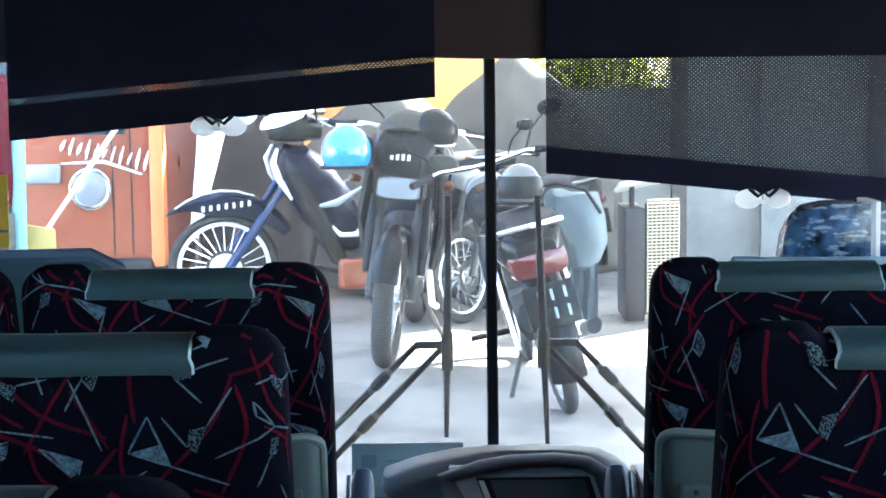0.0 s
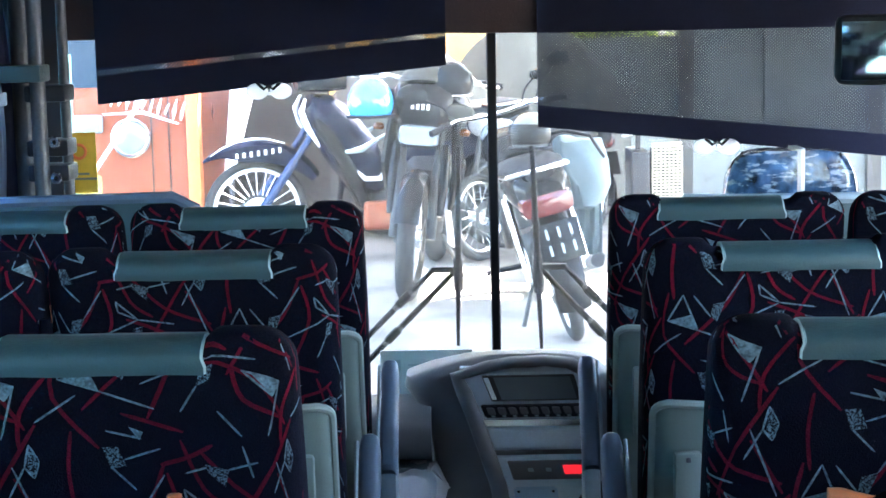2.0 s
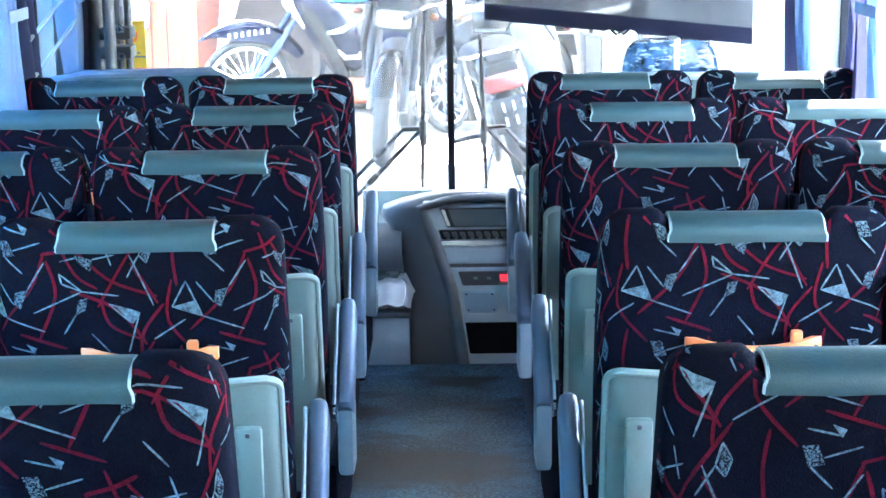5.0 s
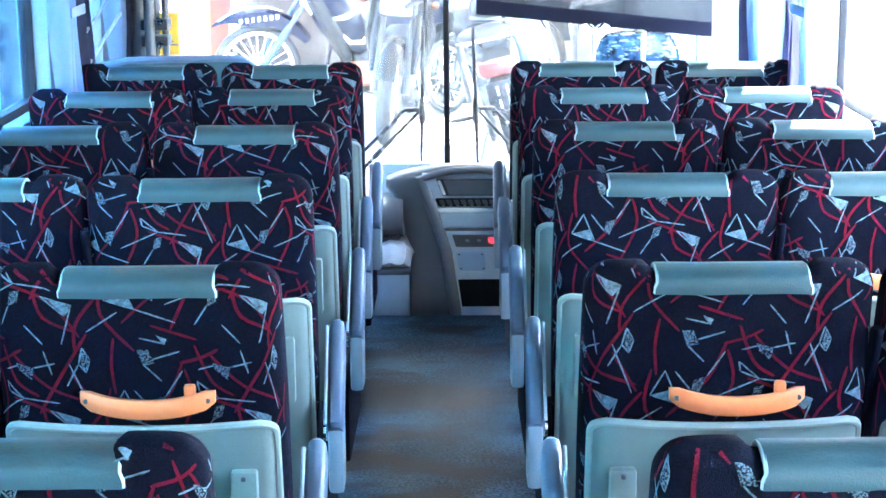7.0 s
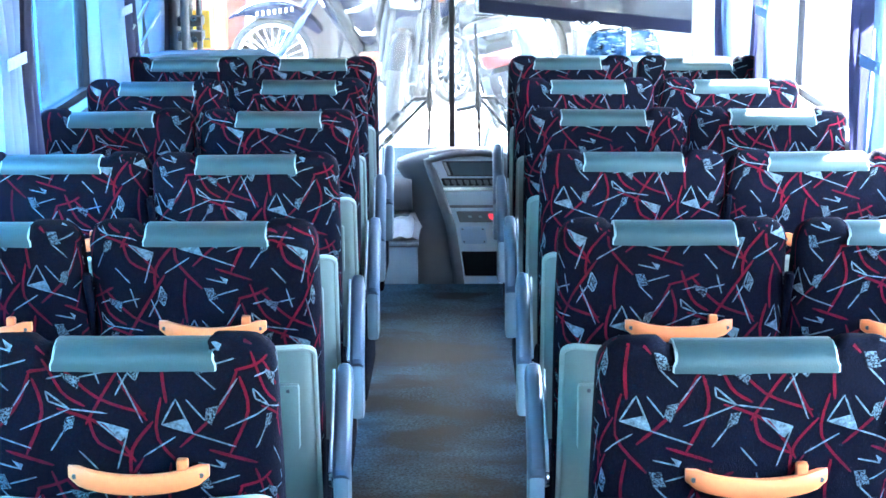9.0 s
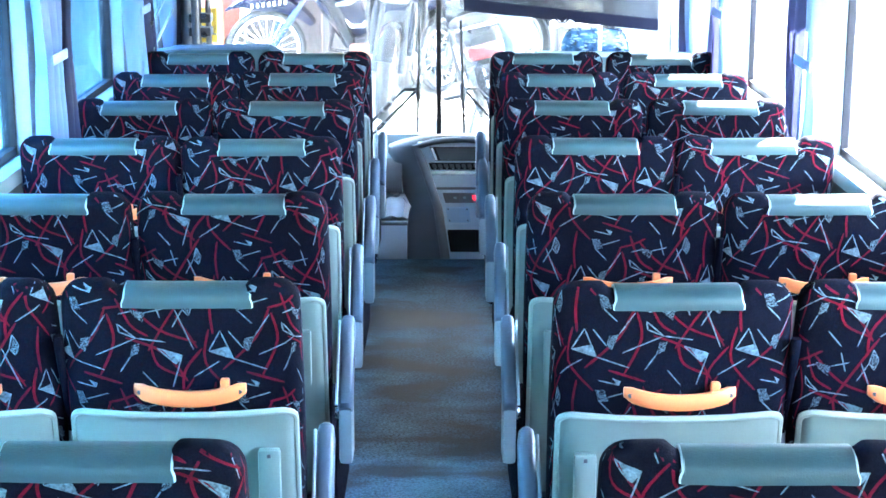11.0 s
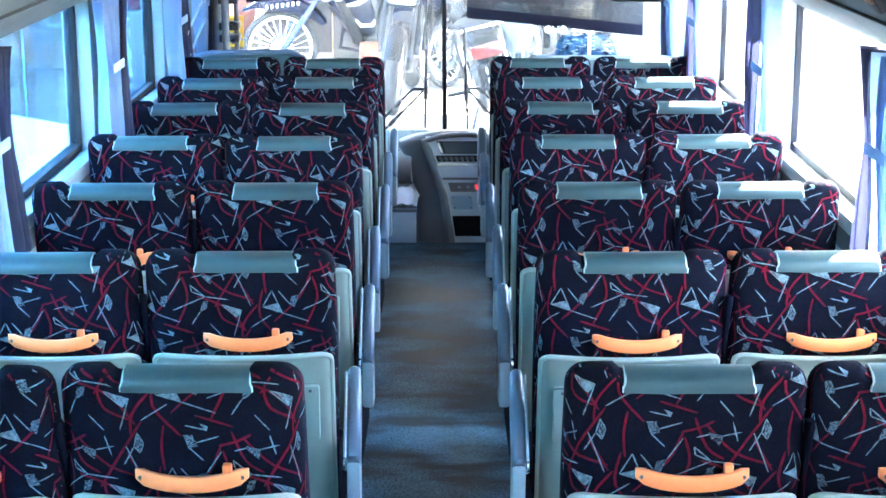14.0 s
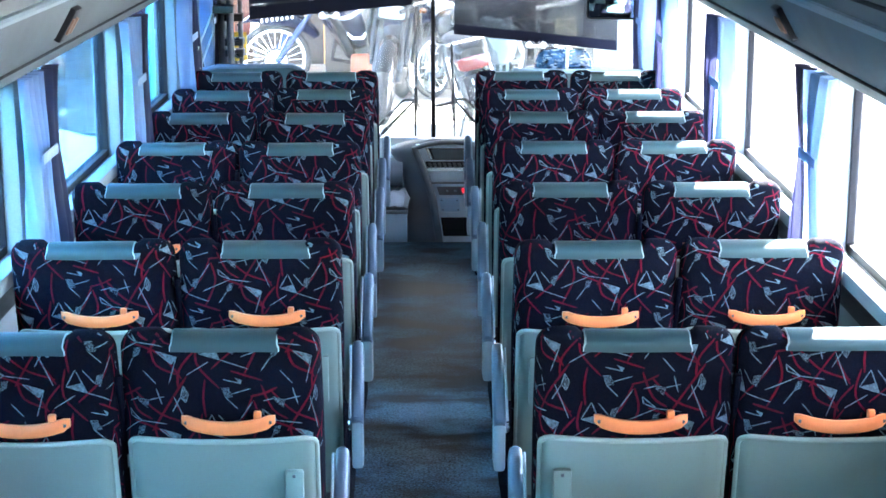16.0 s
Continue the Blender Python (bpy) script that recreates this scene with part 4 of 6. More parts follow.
# ---- dash ----
dash_start = top_level()
dash = thing("dashboard", "long charcoal padded coach dashboard below the windscreen", "dashboard")
for x0, x1, zt in ((-1.22, -0.20, 0.475), (0.27, 1.10, 0.56)):
    secs = [((x, 7.24, zt - 0.095), 0.145, 0.095, (0, 1, 0), (0, 0, 1)) for x in (x0, x0 + 0.02, (x0 + x1) / 2, x1 - 0.02, x1)]
    part("padded_top", loft(secs, 24, 2.8), DASH, dash)
    part("shelf", box(x0, x1, 7.12, 7.36, zt - 0.262, zt - 0.194, 0.012), ARM_GREY, dash, "light grey ledge")
    part("lower_panel", box(x0, x1, 7.2, 7.38, -0.16, zt - 0.266, 0.008), BLACK_PLASTIC, dash)
part("instrument_pod", box(0.28, 0.56, 7.06, 7.14, 0.42, 0.56, 0.012), BLACK_PLASTIC, dash)
part("instrument_face", box(0.30, 0.54, 7.05, 7.065, 0.445, 0.54, 0.004), PANEL, dash)

# grey locker and a folded white cloth by the steps
ob = thing("locker_box", "low grey locker beside the entrance steps", "locker")
part("carcass", box(-0.42, -0.175, 7.0, 7.18, -0.16, 0.135, 0.006), PANEL, ob)
part("lid", box(-0.43, -0.17, 6.99, 7.19, 0.135, 0.16, 0.008), DASH, ob)
cloth = bmesh.new()
g = []
for j in range(11):
    row = []
    for i in range(15):
        u, v = i / 14, j / 10
        drop = max(0.0, 0.25 - v) * 0.34
        row.append(cloth.verts.new((-0.33 + 0.135 * u + 0.008 * math.sin(v * 9), 6.975 + 0.19 * min(1, v + 0.12) - 0.0, 0.275 - drop + 0.012 * math.sin(u * 5 + v * 4) * v + 0.006 * math.sin(u * 13))))
    g.append(row)
for j in range(10):
    for i in range(14):
        cloth.faces.new((g[j][i], g[j][i + 1], g[j + 1][i + 1], g[j + 1][i]))
bmesh.ops.recalc_face_normals(cloth, faces=cloth.faces)
bmesh.ops.solidify(cloth, geom=cloth.faces[:], thickness=0.075)
tagged(link("folded_cloth", cloth, WHITE), "crumpled white cloth lying on the locker", "cloth")

# ---- centre console ----
con = thing("centre_console", "tall charcoal console with screen, switches and radio", "console")
con.location.x, con.scale.x = -0.076, 1.12


def face_y(z):
    return 6.98 + (z + 0.16) * 0.25


body = []
for z, xl, xr, d in ((-0.16, -0.095, 0.325, 0.30), (0.10, -0.097, 0.325, 0.28), (0.30, -0.104, 0.33, 0.25), (0.40, -0.118, 0.33, 0.24), (0.47, -0.146, 0.325, 0.22), (0.525, -0.172, 0.312, 0.20), (0.560, -0.168, 0.296, 0.18), (0.590, -0.115, 0.272, 0.15), (0.615, -0.045, 0.24, 0.12), (0.630, 0.01, 0.20, 0.08), (0.636, 0.05, 0.16, 0.04)):
    body.append((((xl + xr) / 2, face_y(z) + d / 2 + 0.012, z), (xr - xl) / 2, d / 2, (1, 0, 0), (0, 1, 0)))
part("housing", loft(body, 40, 4.0), DASH, con)


def edge_left(z):
    return float(np.interp(z, [-0.16, -0.09, 0.235, 0.45, 0.584], [0.086, 0.081, 0.046, -0.006, -0.045]))


def edge_right(z):
    return float(np.interp(z, [-0.16, -0.09, 0.252, 0.45, 0.596], [0.305, 0.302, 0.287, 0.258, 0.227]))


hood_line = [(edge_left(z) - 0.008, face_y(z) - 0.012, z) for z in (-0.15, 0.0, 0.12, 0.235, 0.35, 0.45, 0.52, 0.575)] + [(0.015, face_y(0.6) - 0.018, 0.605), (0.07, face_y(0.62) - 0.022, 0.618), (0.15, face_y(0.62) - 0.022, 0.622), (0.205, face_y(0.61) - 0.018, 0.612), (0.235, face_y(0.585) - 0.012, 0.585)] + [(edge_right(z) + 0.008, face_y(z) - 0.010, z) for z in (0.52, 0.4, 0.25, 0.05, -0.15)]
part("hood", tube(hood_line, 0.019, 14), DASH, con, "rounded black hood round the console face")


def face_piece(u0, u1, z0, z1, out, thick=0.006, bevel=0.002, bm=None):
    """A raised piece of the console's face between two heights; u runs from its left edge to its right."""
    at = lambda u, z: edge_left(z) + (edge_right(z) - edge_left(z)) * u
    pts = [(at(u0, z0), z0), (at(u1, z0), z0), (at(u1, z1), z1), (at(u0, z1), z1)]
    b = bmesh.new()
    fr = [b.verts.new((x, face_y(z) - out, z)) for x, z in pts]
    bk = [b.verts.new((x, face_y(z) - out + thick, z)) for x, z in pts]
    b.faces.new(fr)
    b.faces.new(bk[::-1])
    for i in range(4):
        b.faces.new((fr[i], fr[(i + 1) % 4], bk[(i + 1) % 4], bk[i]))
    bmesh.ops.recalc_face_normals(b, faces=b.faces)
    if bevel:
        bmesh.ops.bevel(b, geom=b.edges[:], offset=bevel, segments=2, affect="EDGES")
    return merge(bm, b)


part("face_plate", face_piece(0, 1, -0.15, 0.600, 0.008, 0.05), PANEL, con, "silver-blue console face")
sc = part("screen_bezel", face_piece(0.03, 0.97, 0.490, 0.582, 0.016, 0.012, 0.003), PANEL, con)
part("screen_surround", face_piece(0.17, 0.93, 0.496, 0.577, 0.019, 0.006), BLACK_PLASTIC, sc)
part("screen", face_piece(0.26, 0.89, 0.502, 0.571, 0.021, 0.004, 0), SCREEN, sc, "dull unlit screen")
part("side_slot", face_piece(0.18, 0.22, 0.502, 0.571, 0.022, 0.004, 0.001), CHROME, sc)
sw = part("switch_panel", face_piece(0.06, 0.96, 0.444, 0.484, 0.016, 0.012, 0.003), BLACK_PLASTIC, con)
for k in range(9):
    part("switch", face_piece(0.1 + k * 0.092, 0.165 + k * 0.092, 0.455, 0.477, 0.022, 0.008, 0.002), DASH, sw)
    part("lamp_cap", face_piece(0.115 + k * 0.092, 0.15 + k * 0.092, 0.447, 0.452, 0.02, 0.006, 0.001), STITCH, sw)
ledge = part("chrome_ledge", face_piece(0.02, 0.99, 0.418, 0.438, 0.020, 0.02, 0.004), CHROME, con)
part("vent_panel", face_piece(0.05, 0.97, 0.350, 0.408, 0.018, 0.012, 0.004), PANEL, con)
part("face_joint", face_piece(0.02, 0.99, 0.328, 0.342, 0.012, 0.012, 0.002), DASH, con)
rd = part("radio", face_piece(0.03, 0.98, 0.240, 0.324, 0.016, 0.012, 0.004), PANEL, con)
part("radio_face", face_piece(0.12, 0.93, 0.254, 0.312, 0.020, 0.006), DASH, rd)
part("digits", face_piece(0.60, 0.78, 0.271, 0.298, 0.022, 0.003, 0), RED_DIGITS, rd, "small red lit digits")
for u in (0.28, 0.44):
    part("knob", face_piece(u, u + 0.05, 0.279, 0.290, 0.023, 0.004, 0.001), STITCH, rd)
cp = part("card_flap", face_piece(0.10, 0.50, 0.140, 0.230, 0.018, 0.012, 0.005), CARD, con, "pale blue plastic flap")
for u, z in ((0.14, 0.152), (0.46, 0.152), (0.14, 0.218), (0.46, 0.218)):
    part("screw", face_piece(u - 0.012, u + 0.012, z - 0.003, z + 0.003, 0.021, 0.004, 0.001), BLACK, cp)
part("catch", face_piece(0.14, 0.46, 0.118, 0.136, 0.016, 0.01, 0.003), PANEL, cp)
part("socket", turned(ring(0.019, 0.010, 20, 8), pose(0.243, face_y(0.19) - 0.018, 0.19)), BLACK_PLASTIC, con)
part("cubby", face_piece(0.07, 0.96, -0.03, 0.098, 0.011, 0.006), BLACK, con, "open black tray recess")

for o in scene.objects:
    if o.parent is None and o.name not in dash_start:
        o.location.z, o.scale.z = 0.150, 0.77

# ---- driver's seat ----
ob = thing("driver_seat", "driver's seat in blue cloth under clear plastic film", "seat")
secs = [((0.675, 7.02, z), w, 0.055, (1, 0, 0), (0, 1, 0)) for z, w in ((0.30, 0.17), (0.55, 0.175), (0.85, 0.17), (1.04, 0.162), (1.10, 0.154), (1.135, 0.138), (1.155, 0.115), (1.162, 0.08))]
part("backrest", loft(secs, 28, 4.0), WRAP, ob, "blue cloth in crinkled clear film")
part("white_band", loft([((0.69, 7.02, z), 0.012, 0.058, (1, 0, 0), (0, 1, 0)) for z in (0.6, 1.04, 1.10, 1.146, 1.166)], 12, 5.0), WHITE, ob, "white band over the headrest")
part("cushion", box(0.50, 0.90, 7.0, 7.2, 0.14, 0.27, 0.04, 3), WRAP, ob)
part("pedestal", box(0.56, 0.84, 7.02, 7.18, -0.16, 0.14, 0.01), STEEL, ob)

# ---- rear-view mirror ----
ob = thing("rear_view_mirror", "wide inside mirror in a black frame by the windscreen", "mirror")
ob.location = (0.94, 7.12, 1.39)
ob.rotation_euler = (radians(6), 0, radians(-8))
part("frame", box(-0.135, 0.135, -0.012, 0.03, -0.085, 0.085, 0.03, 4), BLACK_PLASTIC, ob)
part("glass", box(-0.122, 0.122, -0.016, -0.010, -0.072, 0.072, 0.002), MIRROR, ob)
part("stem", tube([(0.05, 0.02, 0.06), (0.07, 0.10, 0.2), (0.06, 0.20, 0.34), (0.05, 0.262, 0.42), (0.05, 0.262, 0.55)], 0.010, 8), BLACK_PLASTIC, ob)

# ---- entrance rails by the front door ----
ob = thing("entrance_rail", "dark upright grab rails and hinge gear beside the front door", "rail")
for x, y, r in ((-1.115, 7.0, 0.019), (-1.165, 7.05, 0.024), (-1.07, 7.08, 0.013)):
    part("upright", tube([(x, y, -0.16), (x, y, 2.1)], r, 12), STEEL, ob)
for z in (1.14, 1.20, 1.33):
    part("clamp", box(-1.15, -1.05, 7.0, 7.1, z - 0.02, z + 0.02, 0.008), BLACK_PLASTIC, ob)
for z in (1.13, 1.215):
    part("bolt", turned(ring(0.009, 0.006, 12, 6), pose(-1.08, 6.99, z)), CHROME, ob)
part("door_box", box(-1.2, -1.09, 6.93, 7.03, 1.36, 1.40, 0.006), LEATHER, ob, "small teal box")
for z in (1.25, 1.36):
    part("bar", tube([(-1.2, 6.3, z - 0.12), (-1.2, 6.9, z)], 0.006, 8), ARM_GREY, ob)

# yellow leaflet on the windscreen
ob = thing("yellow_leaflet", "yellow printed leaflet stuck inside the windscreen", "leaflet")
part("sheet", box(-1.165, -1.075, GY + 0.006, GY + 0.009, 1.05, 1.21), YELLOW, ob)
for k, w in enumerate((0.08, 0.06)):
    part("print_bar", box(-1.155, -1.155 + w, GY + 0.003, GY + 0.005, 1.085 + k * 0.013, 1.091 + k * 0.013), DASH, ob)
part("ring_mark", turned(ring(0.018, 0.004, 20, 6, 0.4), pose(-1.12, GY + 0.004, 1.16)), ORANGE, ob)

shift_new(front_start, 0.064)

# ---- outside ----
GROUND = -0.25
b = bmesh.new()
n = 40
vs = [[b.verts.new((math.copysign(abs(i / n * 2 - 1) ** 3, i / n * 2 - 1) * 400, 8 + math.copysign(abs(j / n * 2 - 1) ** 3, j / n * 2 - 1) * 400, GROUND)) for i in range(n + 1)] for j in range(n + 1)]
for j in range(n):
    for i in range(n):
        b.faces.new((vs[j][i], vs[j][i + 1], vs[j + 1][i + 1], vs[j + 1][i]))
structure("ground", b, CONCRETE, "worn oil-stained concrete yard", "ground")
yard_start = top_level()
structure("wall_yard_orange", box(-1.45, 0.42, 17.0, 17.2, GROUND, 3.2), ORANGE_WALL, "ochre painted yard wall", "wall")
structure("wall_yard_grey", box(1.6, 9.0, 17.0, 17.2, GROUND, 3.2), GREY_WALL, "grey rendered yard wall", "wall")
structure("wall_yard_low", box(0.42, 1.6, 17.0, 17.2, GROUND, 1.28), GREY_WALL, "low grey rendered yard wall below a shrub", "wall")
structure("wall_yard_dark", box(-7.0, -1.45, 17.0, 17.2, GROUND, 3.2), DARK_BOARD, "dark boarded yard wall", "wall")
for x in (1.66, 2.4, 3.3):
    structure("wall_post", box(x - 0.06, x + 0.06, 16.9, 17.0, GROUND, 3.2), DARK_BOARD if x != 2.4 else GREY_WALL, "upright post on the yard wall", "wall")
shift_new(yard_start, 0.24, 0.5)
# unseen lean-to roof added to shade the bikes; its gaps let the sun in
panels = None
for i in range(13):
    for j in range(15):
        x0, y0 = -1.9 + 0.6 * i, 8.2 + 0.6 * j
        if (y0 > 15.9 and 2.8 < x0 < 4.2) or (y0 > 16.5 and 0.4 < x0 < 1.8):
            continue
        panels = box(x0, x0 + 0.592, y0, y0 + 0.592, 3.0, 3.03, bm=panels)
# unseen panels added above the coach to shade the pale coach's side
for i in range(2):
    for j in range(5):
        x0, y0 = -1.9 + 0.6 * i, 5.2 + 0.6 * j
        panels = box(x0, x0 + 0.592, y0, y0 + 0.592, 3.0, 3.03, bm=panels)
structure("canopy_roof", panels, ROOFING, "unseen sheet roof with gaps, added to shade the yard", "roof")
for y in (8.4, 11.3, 14.0, 15.8):
    structure("canopy_post", box(5.6, 5.72, y, y + 0.12, GROUND, 3.0), STEEL, "steel post of the added, unseen yard roof", "post")


# ---- parked motorcycles ----
LENS_AMBER = material("amber_lens", (0.10, 0.03, 0.006), 0.2, vary=0.1, grain=60, bump=0.05)


def wheel(owner, name, x, z, r, spokes=18, alloy=ALLOY, width=0.05):
    """A wheel in the bike's x-z plane: tyre, bright rim, spokes and hub."""
    w = part(name, turned(ring(r - width / 2, width / 2, 40, 10, 1.0), pose(x, 0, z)), TYRE, owner)
    part("rim", turned(ring(r - width - 0.008, 0.013, 40, 8, 1.5), pose(x, 0, z)), alloy, w, "bright alloy rim")
    b = None
    for k in range(spokes):
        a = 2 * math.pi * k / spokes
        s = 0.02 if k % 2 else -0.02
        b = tube([(x + 0.035 * math.cos(a + 0.3), s, z + 0.035 * math.sin(a + 0.3)), (x + (r - width - 0.01) * math.cos(a), 0, z + (r - width - 0.01) * math.sin(a))], 0.0032, 5, bm=b)
    part("spokes", b, alloy, w)
    part("hub", tube([(x, -0.05, z), (x, -0.045, z), (x, 0.045, z), (x, 0.05, z)], [0.03, 0.05, 0.05, 0.03], 20), ALLOY, w)
    part("brake_disc", turned(ring(0.08, 0.02, 28, 6, 0.1), pose(x, 0.055, z)), BIKE_STEEL, w)
    return w


def mudguard(x, z, r, a0, a1, half, n=16, skirt=0.0, nose=0):
    """A curved guard over a wheel, from one angle to another; skirt: how far its sides hang down; nose: steps over which its tip tapers."""
    b = bmesh.new()
    rows = []
    for i in range(n + 1):
        a = radians(a0 + (a1 - a0) * i / n)
        row = []
        full = min(1.0, 0.12 + i / nose) if nose else 1.0
        cols = [(-1.0, -skirt)] * bool(skirt) + [(-1 + j / 3, 0.0) for j in range(7)] + [(1.0, -skirt)] * bool(skirt)
        for u, drop in cols:
            rad = r + 0.022 - 0.03 * u * u * full + drop * full * math.sin(math.pi * (0.12 + 0.76 * i / n))
            row.append(b.verts.new((x + rad * math.cos(a), u * half * full * (1.04 if drop else 1), z + rad * math.sin(a))))
        rows.append(row)
    for r0, r1 in zip(rows, rows[1:]):
        for j in range(len(r0) - 1):
            b.faces.new((r0[j], r0[j + 1], r1[j + 1], r1[j]))
    bmesh.ops.recalc_face_normals(b, faces=b.faces)
    bmesh.ops.solidify(b, geom=b.faces[:], thickness=0.004)
    return b


def plate_bars(owner, x, z, facing, rows, w=0.17, h=0.11, tilt=0.0):
    """A dark number plate whose writing is plain pale bars."""
    pl = part("number_plate", turned(box(-0.004, 0.004, -w / 2, w / 2, -h / 2, h / 2, 0.003), pose(x, 0, z, 0, tilt, 0)), BIKE_BLACK, owner, "black plate with plain pale bars")
    for r in range(rows):
        for k in range(4 if rows == 1 else 3):
            y0 = -w * 0.34 + k * w * (0.205 if rows == 1 else 0.26)
            z0 = h * (0.10 - 0.42 * r) if rows == 2 else -h * 0.18
            part("mark_bar", turned(box(facing * 0.006 - 0.002, facing * 0.006 + 0.002, y0, y0 + w * 0.055, z0, z0 + h * 0.26), pose(x, 0, z, 0, tilt, 0)), ARM_GREY, pl)
    return pl


def mirror_arm(owner, x, y, z, out):
    m = part("mirror", turned(loft([((0, 0, 0), 0.01, 0.01, (0, 1, 0), (0, 0, 1)), ((0.008, 0, 0), 0.055, 0.034, (0, 1, 0), (0, 0, 1)), ((0.03, 0, 0), 0.05, 0.03, (0, 1, 0), (0, 0, 1)), ((0.045, 0, 0), 0.02, 0.012, (0, 1, 0), (0, 0, 1))], 18), pose(x, y + out * 0.16, z + 0.17, 0, 0, 0)), BIKE_BLACK, owner)
    part("stem", tube([(x - 0.02, y, z), (x, y + out * 0.05, z + 0.09), (x + 0.015, y + out * 0.15, z + 0.165)], 0.006, 7), BLACK, m)


def engine(owner, x, z, s=1.0):
    e = part("engine", loft([((x - 0.16 * s, 0, z), 0.06, 0.07, (0, 1, 0), (0, 0, 1)), ((x - 0.12 * s, 0, z), 0.11, 0.11, (0, 1, 0), (0, 0, 1)), ((x + 0.08 * s, 0, z), 0.11, 0.10, (0, 1, 0), (0, 0, 1)), ((x + 0.14 * s, 0, z), 0.07, 0.07, (0, 1, 0), (0, 0, 1))], 20, 3), BIKE_STEEL, owner, "oily metal engine block")
    for k in range(6):
        part("cooling_fin", box(x + 0.10 + k * 0.022, x + 0.108 + k * 0.022, -0.075, 0.075, z + 0.0 + k * 0.012, z + 0.15 + k * 0.012, 0.003), BIKE_STEEL, e)
    return e


def exhaust(owner, side, x0, x1, z0, z1):
    e = part("exhaust", tube([(0.28, side * 0.05, 0.42), (0.30, side * 0.10, 0.25), (0.1, side * 0.13, 0.20), (x0, side * 0.14, z0), (x0 - 0.03, side * 0.15, z0 + 0.005), (x1, side * 0.15, z1)], [0.018, 0.018, 0.018, 0.02, 0.032, 0.030], 14), BLACK_PLASTIC, owner, "dull steel exhaust pipe")
    part("heat_shield", tube([(x0 - 0.08, side * 0.175, z0 + 0.015), (x1 + 0.1, side * 0.178, z1 - 0.01)], 0.022, 10), BIKE_STEEL, e)


def fork(owner, top, foot, gap, mat=BIKE_STEEL):
    for s in (-1, 1):
        f = part("fork_leg", tube([(top[0], s * gap, top[1]), (top[0] + (foot[0] - top[0]) * 0.45, s * gap, top[1] + (foot[1] - top[1]) * 0.45), (top[0] + (foot[0] - top[0]) * 0.47, s * gap, top[1] + (foot[1] - top[1]) * 0.47), (foot[0], s * gap, foot[1])], [0.018, 0.018, 0.026, 0.024], 12), mat, owner)


def handlebar(owner, x, z, half, rise=0.06):
    h = part("handlebar", tube([(x - 0.14, -half, z), (x - 0.05, -half * 0.6, z + rise * 0.3), (x, -0.06, z), (x, 0.06, z), (x - 0.05, half * 0.6, z + rise * 0.3), (x - 0.14, half, z)], 0.011, 8), CHROME, owner)
    for s in (-1, 1):
        part("grip", tube([(x - 0.075, s * half * 0.72, z + rise * 0.22), (x - 0.145, s * (half + 0.005), z)], 0.017, 10), BLACK, h)
        part("lever", tube([(x - 0.03, s * half * 0.62, z + 0.01), (x - 0.06, s * half * 1.0, z + 0.0)], 0.005, 6), ALLOY, h)


def stand(owner, side, x=0.0):
    part("kickstand", tube([(x, side * 0.08, 0.24), (x - 0.06, side * 0.20, 0.02), (x - 0.10, side * 0.24, 0.012)], [0.011, 0.011, 0.014], 8), BIKE_STEEL, owner)


